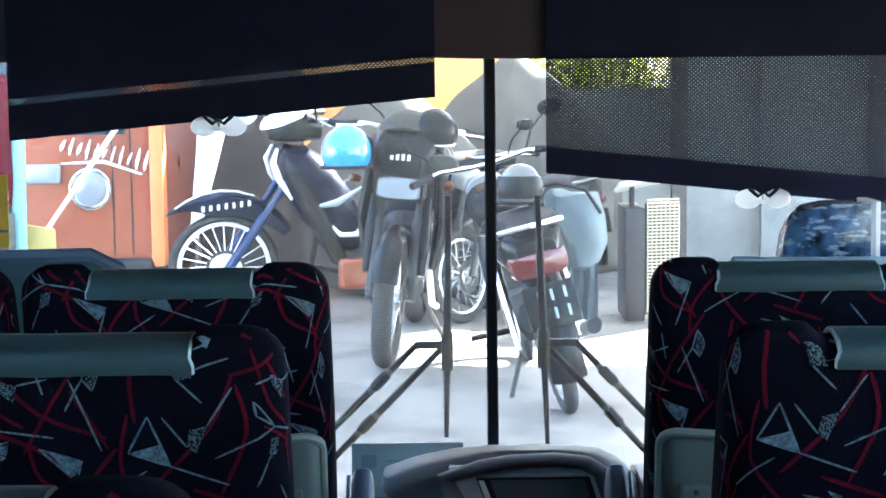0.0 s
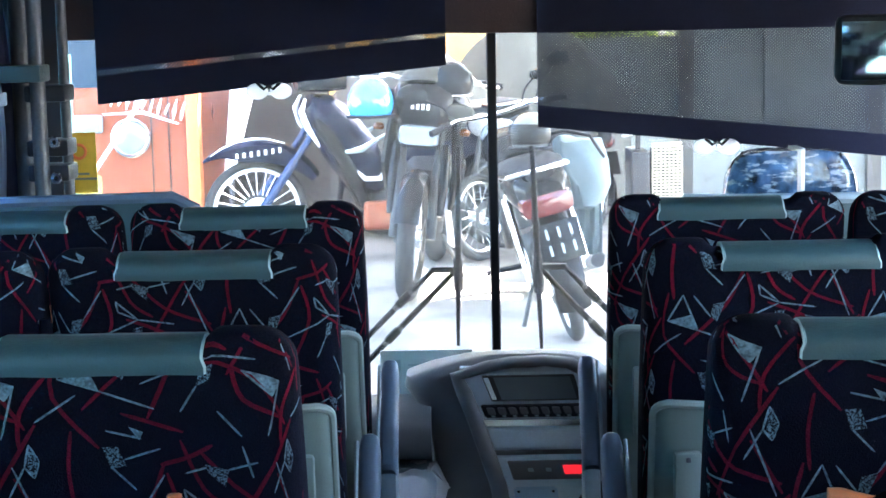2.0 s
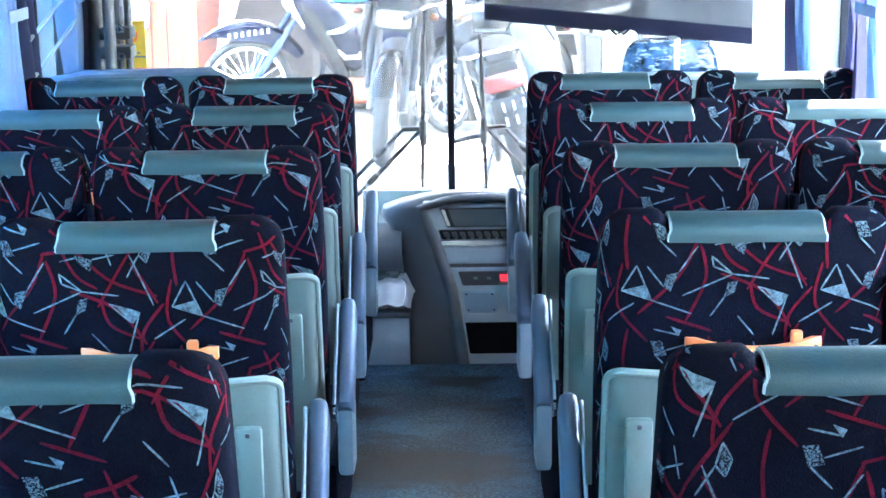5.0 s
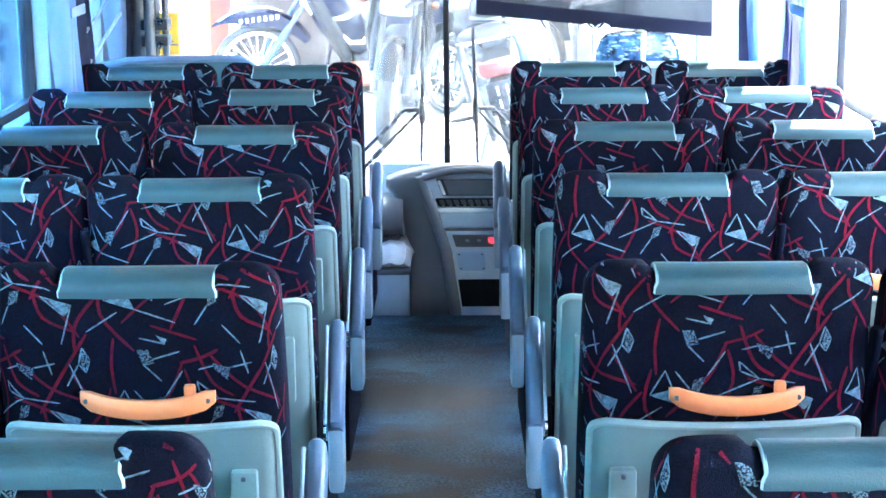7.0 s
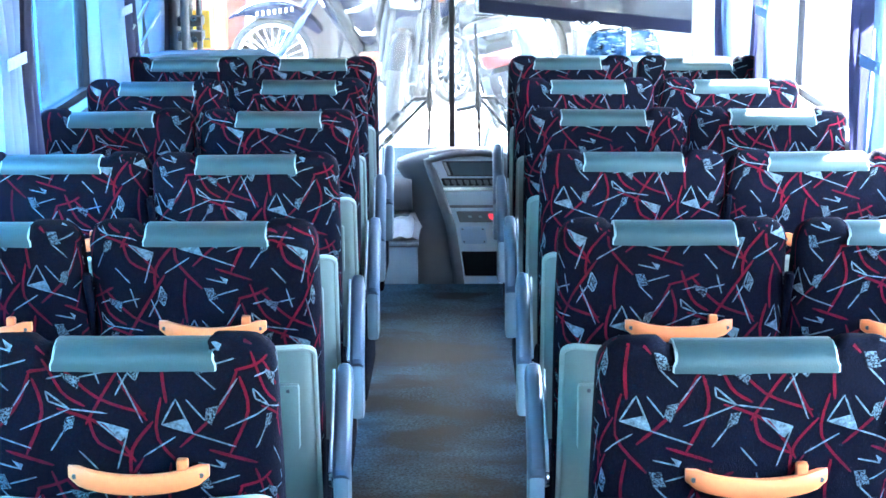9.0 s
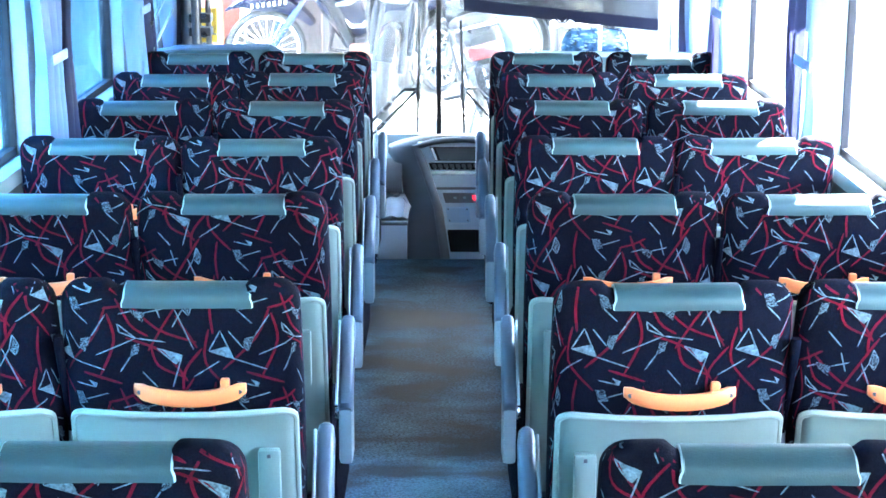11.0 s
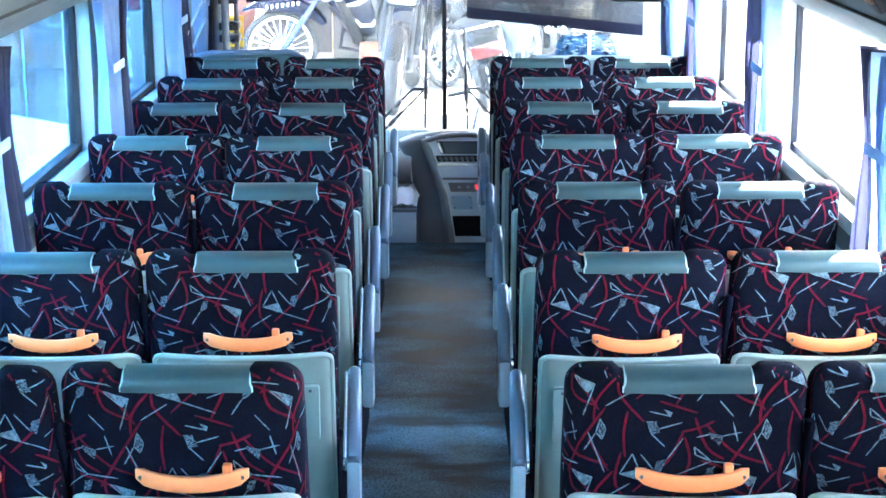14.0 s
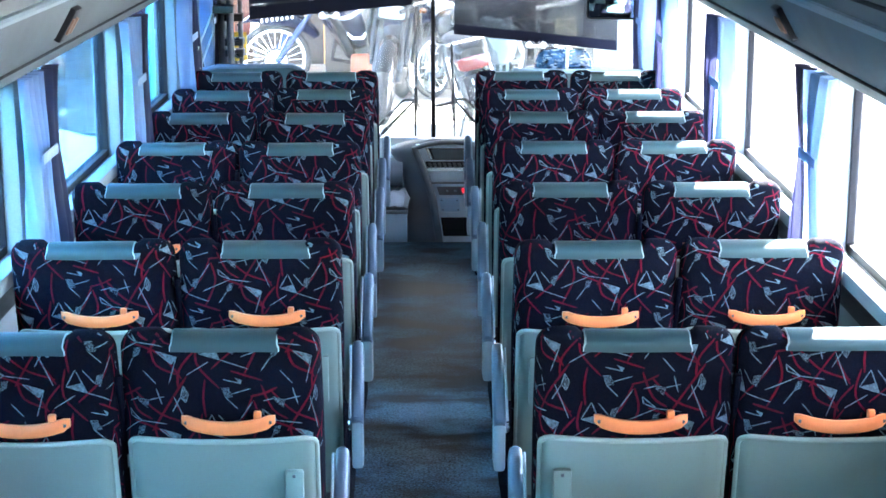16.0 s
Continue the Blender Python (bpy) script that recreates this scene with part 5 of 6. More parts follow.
def sport_bike():
    """A black half-faired motorcycle: x ahead, wheels on z = 0."""
    ob = thing("motorcycle", "black half-faired motorcycle parked facing the coach", "motorcycle", "parked motorcycles")
    wheel(ob, "front_wheel", 0.64, 0.295, 0.295, width=0.085)
    wheel(ob, "rear_wheel", -0.64, 0.30, 0.30, width=0.095)
    fork(ob, (0.42, 0.92), (0.64, 0.295), 0.085)
    part("front_mudguard", mudguard(0.64, 0.295, 0.30, 20, 150, 0.055), BIKE_BLACK, ob)
    tank = along_x([(-0.02, 0, 0.80, 0.06, 0.05), (0.04, 0, 0.83, 0.12, 0.09), (0.2, 0, 0.87, 0.14, 0.11), (0.34, 0, 0.86, 0.11, 0.09), (0.40, 0, 0.84, 0.05, 0.05)], 24, 2.6)
    part("fuel_tank", tank, BIKE_BLACK, ob)
    seat = along_x([(-0.72, 0, 0.86, 0.05, 0.03), (-0.62, 0, 0.85, 0.11, 0.05), (-0.3, 0, 0.80, 0.14, 0.05), (-0.05, 0, 0.79, 0.12, 0.05), (0.02, 0, 0.81, 0.06, 0.04)], 20, 3)
    part("saddle", seat, BLACK, ob)
    fairing = along_x([(0.30, 0, 0.92, 0.145, 0.10), (0.42, 0, 0.92, 0.16, 0.115), (0.54, 0, 0.905, 0.15, 0.11), (0.62, 0, 0.885, 0.125, 0.085), (0.66, 0, 0.865, 0.09, 0.055)], 26, 3)
    f = part("fairing", fairing, BIKE_BLACK, ob, "glossy black nose fairing")
    part("windshield", turned(dome(0.15, 0.135, 0.12, -0.05, 10, 24), pose(0.44, 0, 0.975, 0, -20, 0)), BIKE_GREY, f, "low smoked windshield")
    hl = part("headlight", loft([((0.62, 0, 0.77), 0.09, 0.046, (0, 1, 0), (0, 0, 1)), ((0.665, 0, 0.77), 0.094, 0.049, (0, 1, 0), (0, 0, 1)), ((0.69, 0, 0.77), 0.08, 0.040, (0, 1, 0), (0, 0, 1))], 24, 5), LENS_CLEAR, f, "clear rectangular headlight")
    part("lamp_rim", turned(box(-0.01, 0.01, -0.102, 0.102, -0.056, 0.056, 0.008), pose(0.655, 0, 0.77)), BIKE_BLACK, hl)
    for s in (-1, 1):
        part("indicator", turned(dome(0.022, 0.026, 0.022, -0.6, 6, 14), pose(0.55, s * 0.20, 0.79)), LENS_AMBER, f)
        part("side_cowl", loft([((0.46, s * 0.15, 0.80), 0.02, 0.08, (0, 1, 0), (0, 0, 1)), ((0.36, s * 0.17, 0.62), 0.03, 0.14, (0, 1, 0), (1, 0, 0)), ((0.26, s * 0.15, 0.44), 0.025, 0.14, (0, 1, 0), (1, 0, 0)), ((0.22, s * 0.12, 0.34), 0.015, 0.06, (0, 1, 0), (1, 0, 0))], 16), BIKE_BLACK, f)
    for s in (-1, 1):
        part("fork_guard", tube([(0.49, s * 0.112, 0.72), (0.545, s * 0.115, 0.56), (0.60, s * 0.112, 0.40)], [0.022, 0.030, 0.020], 10), BIKE_BLACK, ob)
    part("exhaust_header", tube([(0.28, 0.10, 0.52), (0.34, 0.13, 0.40), (0.26, 0.15, 0.24), (0.0, 0.15, 0.19)], 0.017, 10), SUNLIT_SILVER, ob, "bright exhaust header pipe")
    part("belly", along_x([(-0.2, 0, 0.42, 0.06, 0.08), (-0.1, 0, 0.45, 0.12, 0.14), (0.2, 0, 0.48, 0.12, 0.16), (0.28, 0, 0.5, 0.06, 0.08)], 20, 3), BIKE_STEEL, ob)
    engine(ob, 0.0, 0.40)
    handlebar(ob, 0.40, 1.0, 0.33)
    exhaust(ob, -1, -0.3, -0.78, 0.28, 0.38)
    part("tail", along_x([(-0.9, 0, 0.86, 0.04, 0.03), (-0.8, 0, 0.84, 0.09, 0.05), (-0.5, 0, 0.76, 0.12, 0.06), (-0.3, 0, 0.72, 0.08, 0.05)], 18, 3), BIKE_BLACK, ob)
    mirror_arm(f, 0.46, -0.07, 0.98, -1)
    part("oval_mirror", loft([((0.59, 0.175, 0.885), 0.02, 0.012, (0, 1, 0), (0, 0, 1)), ((0.60, 0.175, 0.885), 0.066, 0.040, (0, 1, 0), (0, 0, 1)), ((0.622, 0.175, 0.885), 0.060, 0.036, (0, 1, 0), (0, 0, 1)), ((0.632, 0.175, 0.885), 0.03, 0.018, (0, 1, 0), (0, 0, 1))], 20), BIKE_GREY, f, "dull oval mirror turned down")
    part("mirror_stalk", tube([(0.50, 0.12, 0.95), (0.56, 0.16, 0.93), (0.598, 0.175, 0.89)], 0.007, 7), BLACK, f)
    # front number as two lines of plain bars over the lamp
    for r in range(2):
        for k in range(3 + r):
            x = 0.636 + 0.020 * r
            part("mark_bar", box(x - 0.014, x + 0.006, -0.045 + k * 0.024, -0.031 + k * 0.024, 0.925 - r * 0.036, 0.951 - r * 0.036), WHITE, f)
    stand(ob, 1)
    return ob


def moped():
    """A navy underbone moped with a leg shield and bright spoked wheels."""
    ob = thing("moped", "navy and black underbone moped with bright spoked wheels", "moped", "parked motorcycles")
    wheel(ob, "front_wheel", 0.76, 0.28, 0.28, 24, SUNLIT_SILVER, 0.045)
    wheel(ob, "rear_wheel", -0.62, 0.28, 0.28, 24)
    fork(ob, (0.40, 0.80), (0.76, 0.28), 0.100, BIKE_STRUT)
    fm = part("front_mudguard", mudguard(0.76, 0.28, 0.375, 44, 150, 0.075, 18, 0.09, 6), BIKE_BLUE, ob, "navy front mudguard with pale bars")
    for k in range(7):
        part("mark_bar", turned(box(-0.007, 0.007, -0.002, 0.002, -0.014, 0.014), pose(0.87 - k * 0.038, 0.085, 0.595 + k * 0.004)), WHITE, fm)
    # sunlight along the guard's edge, built as a silver bar
    part("bright_edge", tube([(0.76 + 0.40 * math.cos(radians(w)), 0.055, 0.28 + 0.40 * math.sin(radians(w))) for w in (52, 62, 74, 86, 98, 112)], [0.003, 0.005, 0.006, 0.006, 0.005, 0.003], 8), SUNLIT_SILVER, fm, "bright bar standing for sun glint on the upper edge")
    part("hub_cover", tube([(0.76, 0.052, 0.28), (0.76, 0.075, 0.28), (0.76, 0.082, 0.28)], [0.085, 0.085, 0.07], 28), SUNLIT_SILVER, ob, "bright brake hub")
    shield = loft([((0.44, 0, 0.82), 0.10, 0.05, (0, 1, 0), (1, 0, 0.3)), ((0.40, 0, 0.72), 0.17, 0.07, (0, 1, 0), (1, 0, 0.3)), ((0.30, 0, 0.55), 0.19, 0.07, (0, 1, 0), (1, 0, 0.3)), ((0.22, 0, 0.38), 0.16, 0.06, (0, 1, 0), (1, 0, 0.3)), ((0.18, 0, 0.28), 0.08, 0.04, (0, 1, 0), (1, 0, 0.3))], 22, 3)
    sh = part("leg_shield", shield, BIKE_BLACK, ob)
    part("front_cover", along_x([(0.06, 0, 0.44, 0.08, 0.08), (0.12, 0, 0.50, 0.13, 0.16), (0.24, 0, 0.60, 0.16, 0.22), (0.36, 0, 0.70, 0.16, 0.20), (0.46, 0, 0.78, 0.12, 0.12), (0.50, 0, 0.80, 0.06, 0.06)], 24, 2.6), BIKE_BLUE, sh)
    for s in (-1, 1):
        # silver bar that stands for the sun's highlight on the shield edge
        part("shield_trim", tube([(0.50, s * 0.075, 0.885), (0.525, s * 0.10, 0.82), (0.50, s * 0.135, 0.74), (0.44, s * 0.155, 0.64)], [0.008, 0.017, 0.018, 0.007], 10), SUNLIT_SILVER, sh, "bright bar standing for sun glint on the shield")
        part("side_flash", tube([(0.36, s * 0.165, 0.60), (0.22, s * 0.170, 0.62), (0.06, s * 0.13, 0.70)], [0.006, 0.018, 0.006], 10), ARM_GREY, sh)
    head = along_x([(0.28, 0, 0.98, 0.10, 0.06), (0.36, 0, 1.0, 0.15, 0.085), (0.46, 0, 0.99, 0.14, 0.075), (0.54, 0, 0.96, 0.08, 0.04)], 22, 2.6)
    hd = part("head_cowl", head, BIKE_BLACK, ob)
    # pale panel whose white also carries the sun's glare
    part("cowl_panel", turned(dome(0.15, 0.145, 0.07, 0.1, 7, 22), pose(0.43, 0, 1.018, 0, 20, 0)), WHITE, hd, "white cowl top with the sun's glare put into it")
    part("cowl_stripe", tube([(0.54, 0, 1.035), (0.47, 0, 1.082), (0.38, 0, 1.098)], [0.012, 0.022, 0.016], 10), BIKE_BLACK, hd)
    part("headlight", turned(dome(0.05, 0.10, 0.05, -0.3, 7, 20), pose(0.49, 0, 0.975, 0, 75, 0)), LENS_CLEAR, hd)
    for s in (-1, 1):
        # highlight on the cowl's side, modelled as a silver bar
        part("cowl_trim", tube([(0.52, s * 0.08, 0.985), (0.47, s * 0.13, 1.025), (0.38, s * 0.145, 1.055)], [0.006, 0.017, 0.008], 10), SUNLIT_SILVER, hd, "bright bar standing for sun glint on the cowl")
    handlebar(ob, 0.34, 1.02, 0.32)
    for s in (-1, 1):
        mirror_arm(hd, 0.34, s * 0.18, 1.02, s)
    part("step_frame", tube([(0.30, 0, 0.62), (0.05, 0, 0.44), (-0.2, 0, 0.48), (-0.45, 0, 0.66)], [0.05, 0.06, 0.07, 0.06], 12), BIKE_BLACK, ob)
    part("body", along_x([(-0.78, 0, 0.70, 0.05, 0.04), (-0.6, 0, 0.68, 0.11, 0.09), (-0.3, 0, 0.62, 0.13, 0.12), (-0.1, 0, 0.56, 0.10, 0.10), (-0.02, 0, 0.54, 0.04, 0.05)], 22, 3), BIKE_BLUE, ob)
    part("saddle", along_x([(-0.74, 0, 0.80, 0.06, 0.03), (-0.62, 0, 0.80, 0.12, 0.045), (-0.3, 0, 0.77, 0.13, 0.05), (-0.08, 0, 0.73, 0.09, 0.04), (-0.02, 0, 0.72, 0.04, 0.02)], 20, 3), BLACK, ob)
    en = engine(ob, 0.0, 0.30)
    part("crankcase_cover", box(0.0, 0.20, 0.10, 0.145, 0.17, 0.33, 0.03, 3), RED_COACH, en, "red engine cover")
    part("leg_guard", tube([(0.26, 0.15, 0.52), (0.20, 0.175, 0.46), (0.12, 0.175, 0.46), (0.06, 0.15, 0.54)], [0.005, 0.014, 0.015, 0.006], 10), SUNLIT_SILVER, ob, "bright curved guard")
    part("rear_mudguard", mudguard(-0.62, 0.28, 0.31, 40, 170, 0.06), BIKE_BLACK, ob)
    exhaust(ob, -1, -0.3, -0.75, 0.24, 0.30)
    stand(ob, 1)
    return ob


def commuter():
    """A small commuter bike seen from behind: tail, red lamp, hanging plate."""
    ob = thing("motorcycle", "dark commuter motorcycle on its side stand, tail to the coach", "motorcycle", "parked motorcycles")
    wheel(ob, "rear_wheel", -0.60, 0.28, 0.28, 18, width=0.06)
    wheel(ob, "front_wheel", 0.62, 0.28, 0.28, 18)
    fork(ob, (0.40, 0.85), (0.62, 0.28), 0.085)
    tail = part("tail_cowl", along_x([(-0.86, 0, 0.70, 0.08, 0.05), (-0.80, 0, 0.71, 0.125, 0.085), (-0.55, 0, 0.72, 0.14, 0.09), (-0.25, 0, 0.68, 0.11, 0.09), (-0.1, 0, 0.66, 0.05, 0.05)], 24, 3), BIKE_BLACK, ob)
    part("tail_lamp", along_x([(-0.875, 0, 0.655, 0.06, 0.025), (-0.865, 0, 0.655, 0.11, 0.045), (-0.82, 0, 0.66, 0.12, 0.05), (-0.78, 0, 0.66, 0.08, 0.03)], 22, 4), LENS_RED, tail, "wide red tail lamp")
    part("grab_rail", tube([(-0.4, -0.15, 0.77), (-0.80, -0.13, 0.80), (-0.88, 0, 0.81), (-0.80, 0.13, 0.80), (-0.4, 0.15, 0.77)], 0.011, 8), CHROME, tail)
    part("saddle", along_x([(-0.84, 0, 0.79, 0.06, 0.03), (-0.7, 0, 0.80, 0.13, 0.05), (-0.3, 0, 0.77, 0.14, 0.055), (0.0, 0, 0.74, 0.08, 0.04)], 20, 3), BLACK, ob)
    part("rear_mudguard", mudguard(-0.60, 0.28, 0.32, 60, 195, 0.07), BIKE_BLACK, ob)
    plate_bars(ob, -0.915, 0.50, -1, 2, 0.20, 0.17, 12)
    for s in (-1, 1):
        part("shock_absorber", tube([(-0.42, s * 0.13, 0.66), (-0.60, s * 0.13, 0.30)], [0.024, 0.02], 12), CHROME, ob)
        part("footpeg", tube([(-0.12, s * 0.10, 0.30), (-0.12, s * 0.28, 0.31)], 0.013, 8), BLACK, ob)
    part("fuel_tank", along_x([(0.0, 0, 0.76, 0.06, 0.05), (0.06, 0, 0.79, 0.12, 0.09), (0.22, 0, 0.82, 0.13, 0.10), (0.36, 0, 0.80, 0.06, 0.06)], 22, 2.6), BIKE_BLACK, ob)
    engine(ob, 0.0, 0.34)
    part("chain_case", box(-0.62, -0.05, 0.09, 0.115, 0.25, 0.34, 0.01), BIKE_STEEL, ob)
    exhaust(ob, -1, -0.3, -0.82, 0.26, 0.36)
    handlebar(ob, 0.36, 0.98, 0.34)
    for s in (-1, 1):
        mirror_arm(ob, 0.36, s * 0.2, 0.99, s)
    part("headlight", turned(dome(0.08, 0.10, 0.10, -0.4, 8, 18), pose(0.50, 0, 0.86, 0, 80, 0)), LENS_CLEAR, ob)
    stand(ob, 1, -0.2)
    return ob


def set_bike(ob, x, y, heading, lean=0.0, scale=0.85):
    """Stands a bike with its middle at x, y; heading: degrees from +x, anticlockwise; lean: degrees to its right."""
    ob.matrix_basis = Matrix.Translation((x, y, GROUND)) @ pose(0, 0, 0, 0, 0, heading) @ pose(0, 0, 0, lean, 0, 0) @ Matrix.Diagonal((scale, scale, scale, 1))


set_bike(sport_bike(), -0.335, 13.955, 265, -5.5, 1.34)
set_bike(moped(), -0.564, 15.165, 195, -5, 1.35)
set_bike(commuter(), 0.486, 12.53, 95, -14, 1.22)
rear = commuter()
rear["label"] = "dark motorcycle with a spoked wheel, parked behind the others"
set_bike(rear, 0.50, 15.3, 232, 4, 1.12)


def helmet(name_label, mat_, x, y, z, turn, s=1.0, tip=0, edge=BLACK):
    ob = thing("helmet", name_label, "helmet", "helmets", (x, y, z))
    ob.rotation_euler = (radians(tip), 0, radians(turn))
    ob.scale = (s, s, s)
    part("shell", dome(0.125, 0.115, 0.125, -0.55, 12, 26), mat_, ob)
    v = bmesh.new()
    rows = []
    for i in range(5):
        a = radians(-18 + 12 * i)
        rows.append([v.verts.new((0.131 * math.cos(a) * math.cos(c), 0.121 * math.cos(a) * math.sin(c), 0.131 * math.sin(a))) for c in (radians(-75 + 15 * k) for k in range(11))])
    for r0, r1 in zip(rows, rows[1:]):
        for k in range(10):
            v.faces.new((r0[k], r0[k + 1], r1[k + 1], r1[k]))
    bmesh.ops.recalc_face_normals(v, faces=v.faces)
    bmesh.ops.solidify(v, geom=v.faces[:], thickness=-0.004)
    part("visor", v, BIKE_BLACK, ob, "dark visor")
    part("rim_band", turned(ring(0.112, 0.008, 30, 8, 1.0), pose(0, 0, -0.065, 90, 0, 0)), edge, ob)
    return ob


helmet("glossy blue open helmet hung on a mirror", HELMET_BLUE, -0.60, 13.05, 0.985, 75, 1.25)
helmet("silver-grey helmet resting on a bike's saddle", HELMET_GREY, 0.32, 11.98, 0.845, -100, 1.0)
helmet("dark glossy helmet hung on a handlebar", BIKE_BLACK, -0.11, 13.3, 1.08, -70, 1.12, 0, CHROME)

# canvas bag slung over the commuter's tail
bag = loft([((0.06, 12.98, 0.36), 0.05, 0.03, (1, 0, 0), (0, 1, 0)), ((0.09, 12.98, 0.34), 0.12, 0.10, (1, 0, 0), (0, 1, 0)), ((0.13, 12.97, 0.24), 0.13, 0.12, (1, 0, 0), (0, 1, 0)), ((0.15, 12.96, 0.12), 0.10, 0.11, (1, 0, 0), (0, 1, 0)), ((0.145, 12.96, 0.02), 0.07, 0.08, (1, 0, 0), (0, 1, 0)), ((0.14, 12.97, -0.02), 0.02, 0.03, (1, 0, 0), (0, 1, 0))], 40, 2.8)
for v in bag.verts:
    v.co += v.normal * 0.0 + Vector((noise.noise(v.co * 11), noise.noise(v.co * 11 + Vector((5, 0, 0))), 0.5 * noise.noise(v.co * 9 + Vector((0, 5, 0))))) * 0.045
bmesh.ops.transform(bag, matrix=Matrix.Translation((0.60, 12.1, 0.63)) @ Matrix.Scale(1.1, 4) @ Matrix.Translation((-0.12, -12.97, -0.18)), verts=bag.verts)
bg = tagged(link("saddle_bag", bag, BAG), "slumped blue-grey canvas bag slung over a saddle", "bag")
part("strap", tube([(0.40, 12.02, 0.84), (0.50, 11.98, 0.87), (0.64, 11.965, 0.84), (0.72, 11.965, 0.72)], 0.010, 6), BLACK, bg)
sheet = bmesh.new()
grid = [[sheet.verts.new((0.575 + 0.135 * i / 10, 12.03 + 0.016 * math.sin(i * 1.5 + j * 0.25), 0.47 - 0.30 * j / 8 - 0.012 * math.sin(i * 0.9))) for i in range(11)] for j in range(9)]
for g0, g1 in zip(grid, grid[1:]):
    for i in range(10):
        sheet.faces.new((g0[i], g0[i + 1], g1[i + 1], g1[i]))
bmesh.ops.solidify(sheet, geom=sheet.faces[:], thickness=0.004)
part("hanging_sheet", sheet, BAG, bg, "loose grey sheet hanging below")

# covered bikes behind: slack cloth over windscreens and bars, with a ridge and hanging folds
def covered_bike(label, x, y, long, peak, ridge, seed):
    secs = []
    for i in range(25):
        u = i / 24
        h = peak * (1.0 - 0.62 * abs(u - ridge) - 0.25 * max(0.0, abs(u - ridge) - 0.3))
        end = math.sin(math.pi * min(max(u, 0.03), 0.97)) ** 0.35
        secs.append(((x + long * (u - 0.5), y, GROUND + h * 0.5), 0.36 * end, h * 0.5 * (0.75 + 0.25 * end), (0, 1, 0), (0, 0, 1)))
    cov = loft(secs, 36, 2.3)
    for v in cov.verts:
        q = v.co + Vector((seed, 0, 0))
        v.co += Vector((0.3 * noise.noise(q * 4), noise.noise(q * 4.5), 0.5 * noise.noise(q * 5 + Vector((3, 1, 0))))) * 0.04
        v.co.y += 0.03 * math.sin(v.co.x * 24 + 2 * math.sin(v.co.z * 5)) * min(1.0, max(0.0, GROUND + peak - v.co.z))
        v.co.z = max(v.co.z, GROUND)
    return tagged(link("covered_motorcycle", cov, TARP), label, "motorcycle", "parked motorcycles")


covered_bike("motorcycle under a slack dark grey cloth cover", -0.36, 16.2, 1.5, 1.68, 0.42, 0.0)
covered_bike("larger motorcycle under a dark grey cover by the shrub", 0.55, 16.85, 1.6, 1.86, 0.48, 7.0)

# ---- grille-sided cooler cabinet ----
ob = thing("cooler_cabinet", "dark cabinet with a pale wire grille side, lid in the sun", "cabinet", at=(0.468, 1.5, 0.047))
ob.scale.x, ob.scale.z = 1.2, 1.1
part("carcass", box(0.56, 0.665, 13.1, 13.6, GROUND, 0.43, 0.008), BLACK_PLASTIC, ob)
part("lid", turned(box(-0.17, 0.17, -0.26, 0.26, -0.014, 0.014, 0.006), pose(0.70, 13.35, 0.575, -8, -12, 0)), WHITE, ob, "pale lid lying in the sun")
part("prop", box(0.60, 0.63, 13.32, 13.36, 0.42, 0.565, 0.004), BLACK_PLASTIC, ob)
gr = part("grille_frame", box(0.668, 0.86, 13.12, 13.16, GROUND + 0.04, 0.46, 0.006), BLACK_PLASTIC, ob)
for k in range(34):
    z = GROUND + 0.06 + k * 0.0203
    part("grille_bar", tube([(0.678, 13.112, z), (0.852, 13.112, z + 0.005)], 0.0055, 6), MESH_METAL, gr)
for k in range(8):
    x = 0.68 + k * 0.0245
    part("grille_wire", tube([(x, 13.104, GROUND + 0.05), (x, 13.104, 0.455)], 0.0035, 5), MESH_METAL, gr)
for x in (0.60, 0.82):
    part("foot", box(x - 0.02, x + 0.02, 13.2, 13.5, GROUND, GROUND + 0.05, 0.004), STEEL, ob)


left_start = top_level()


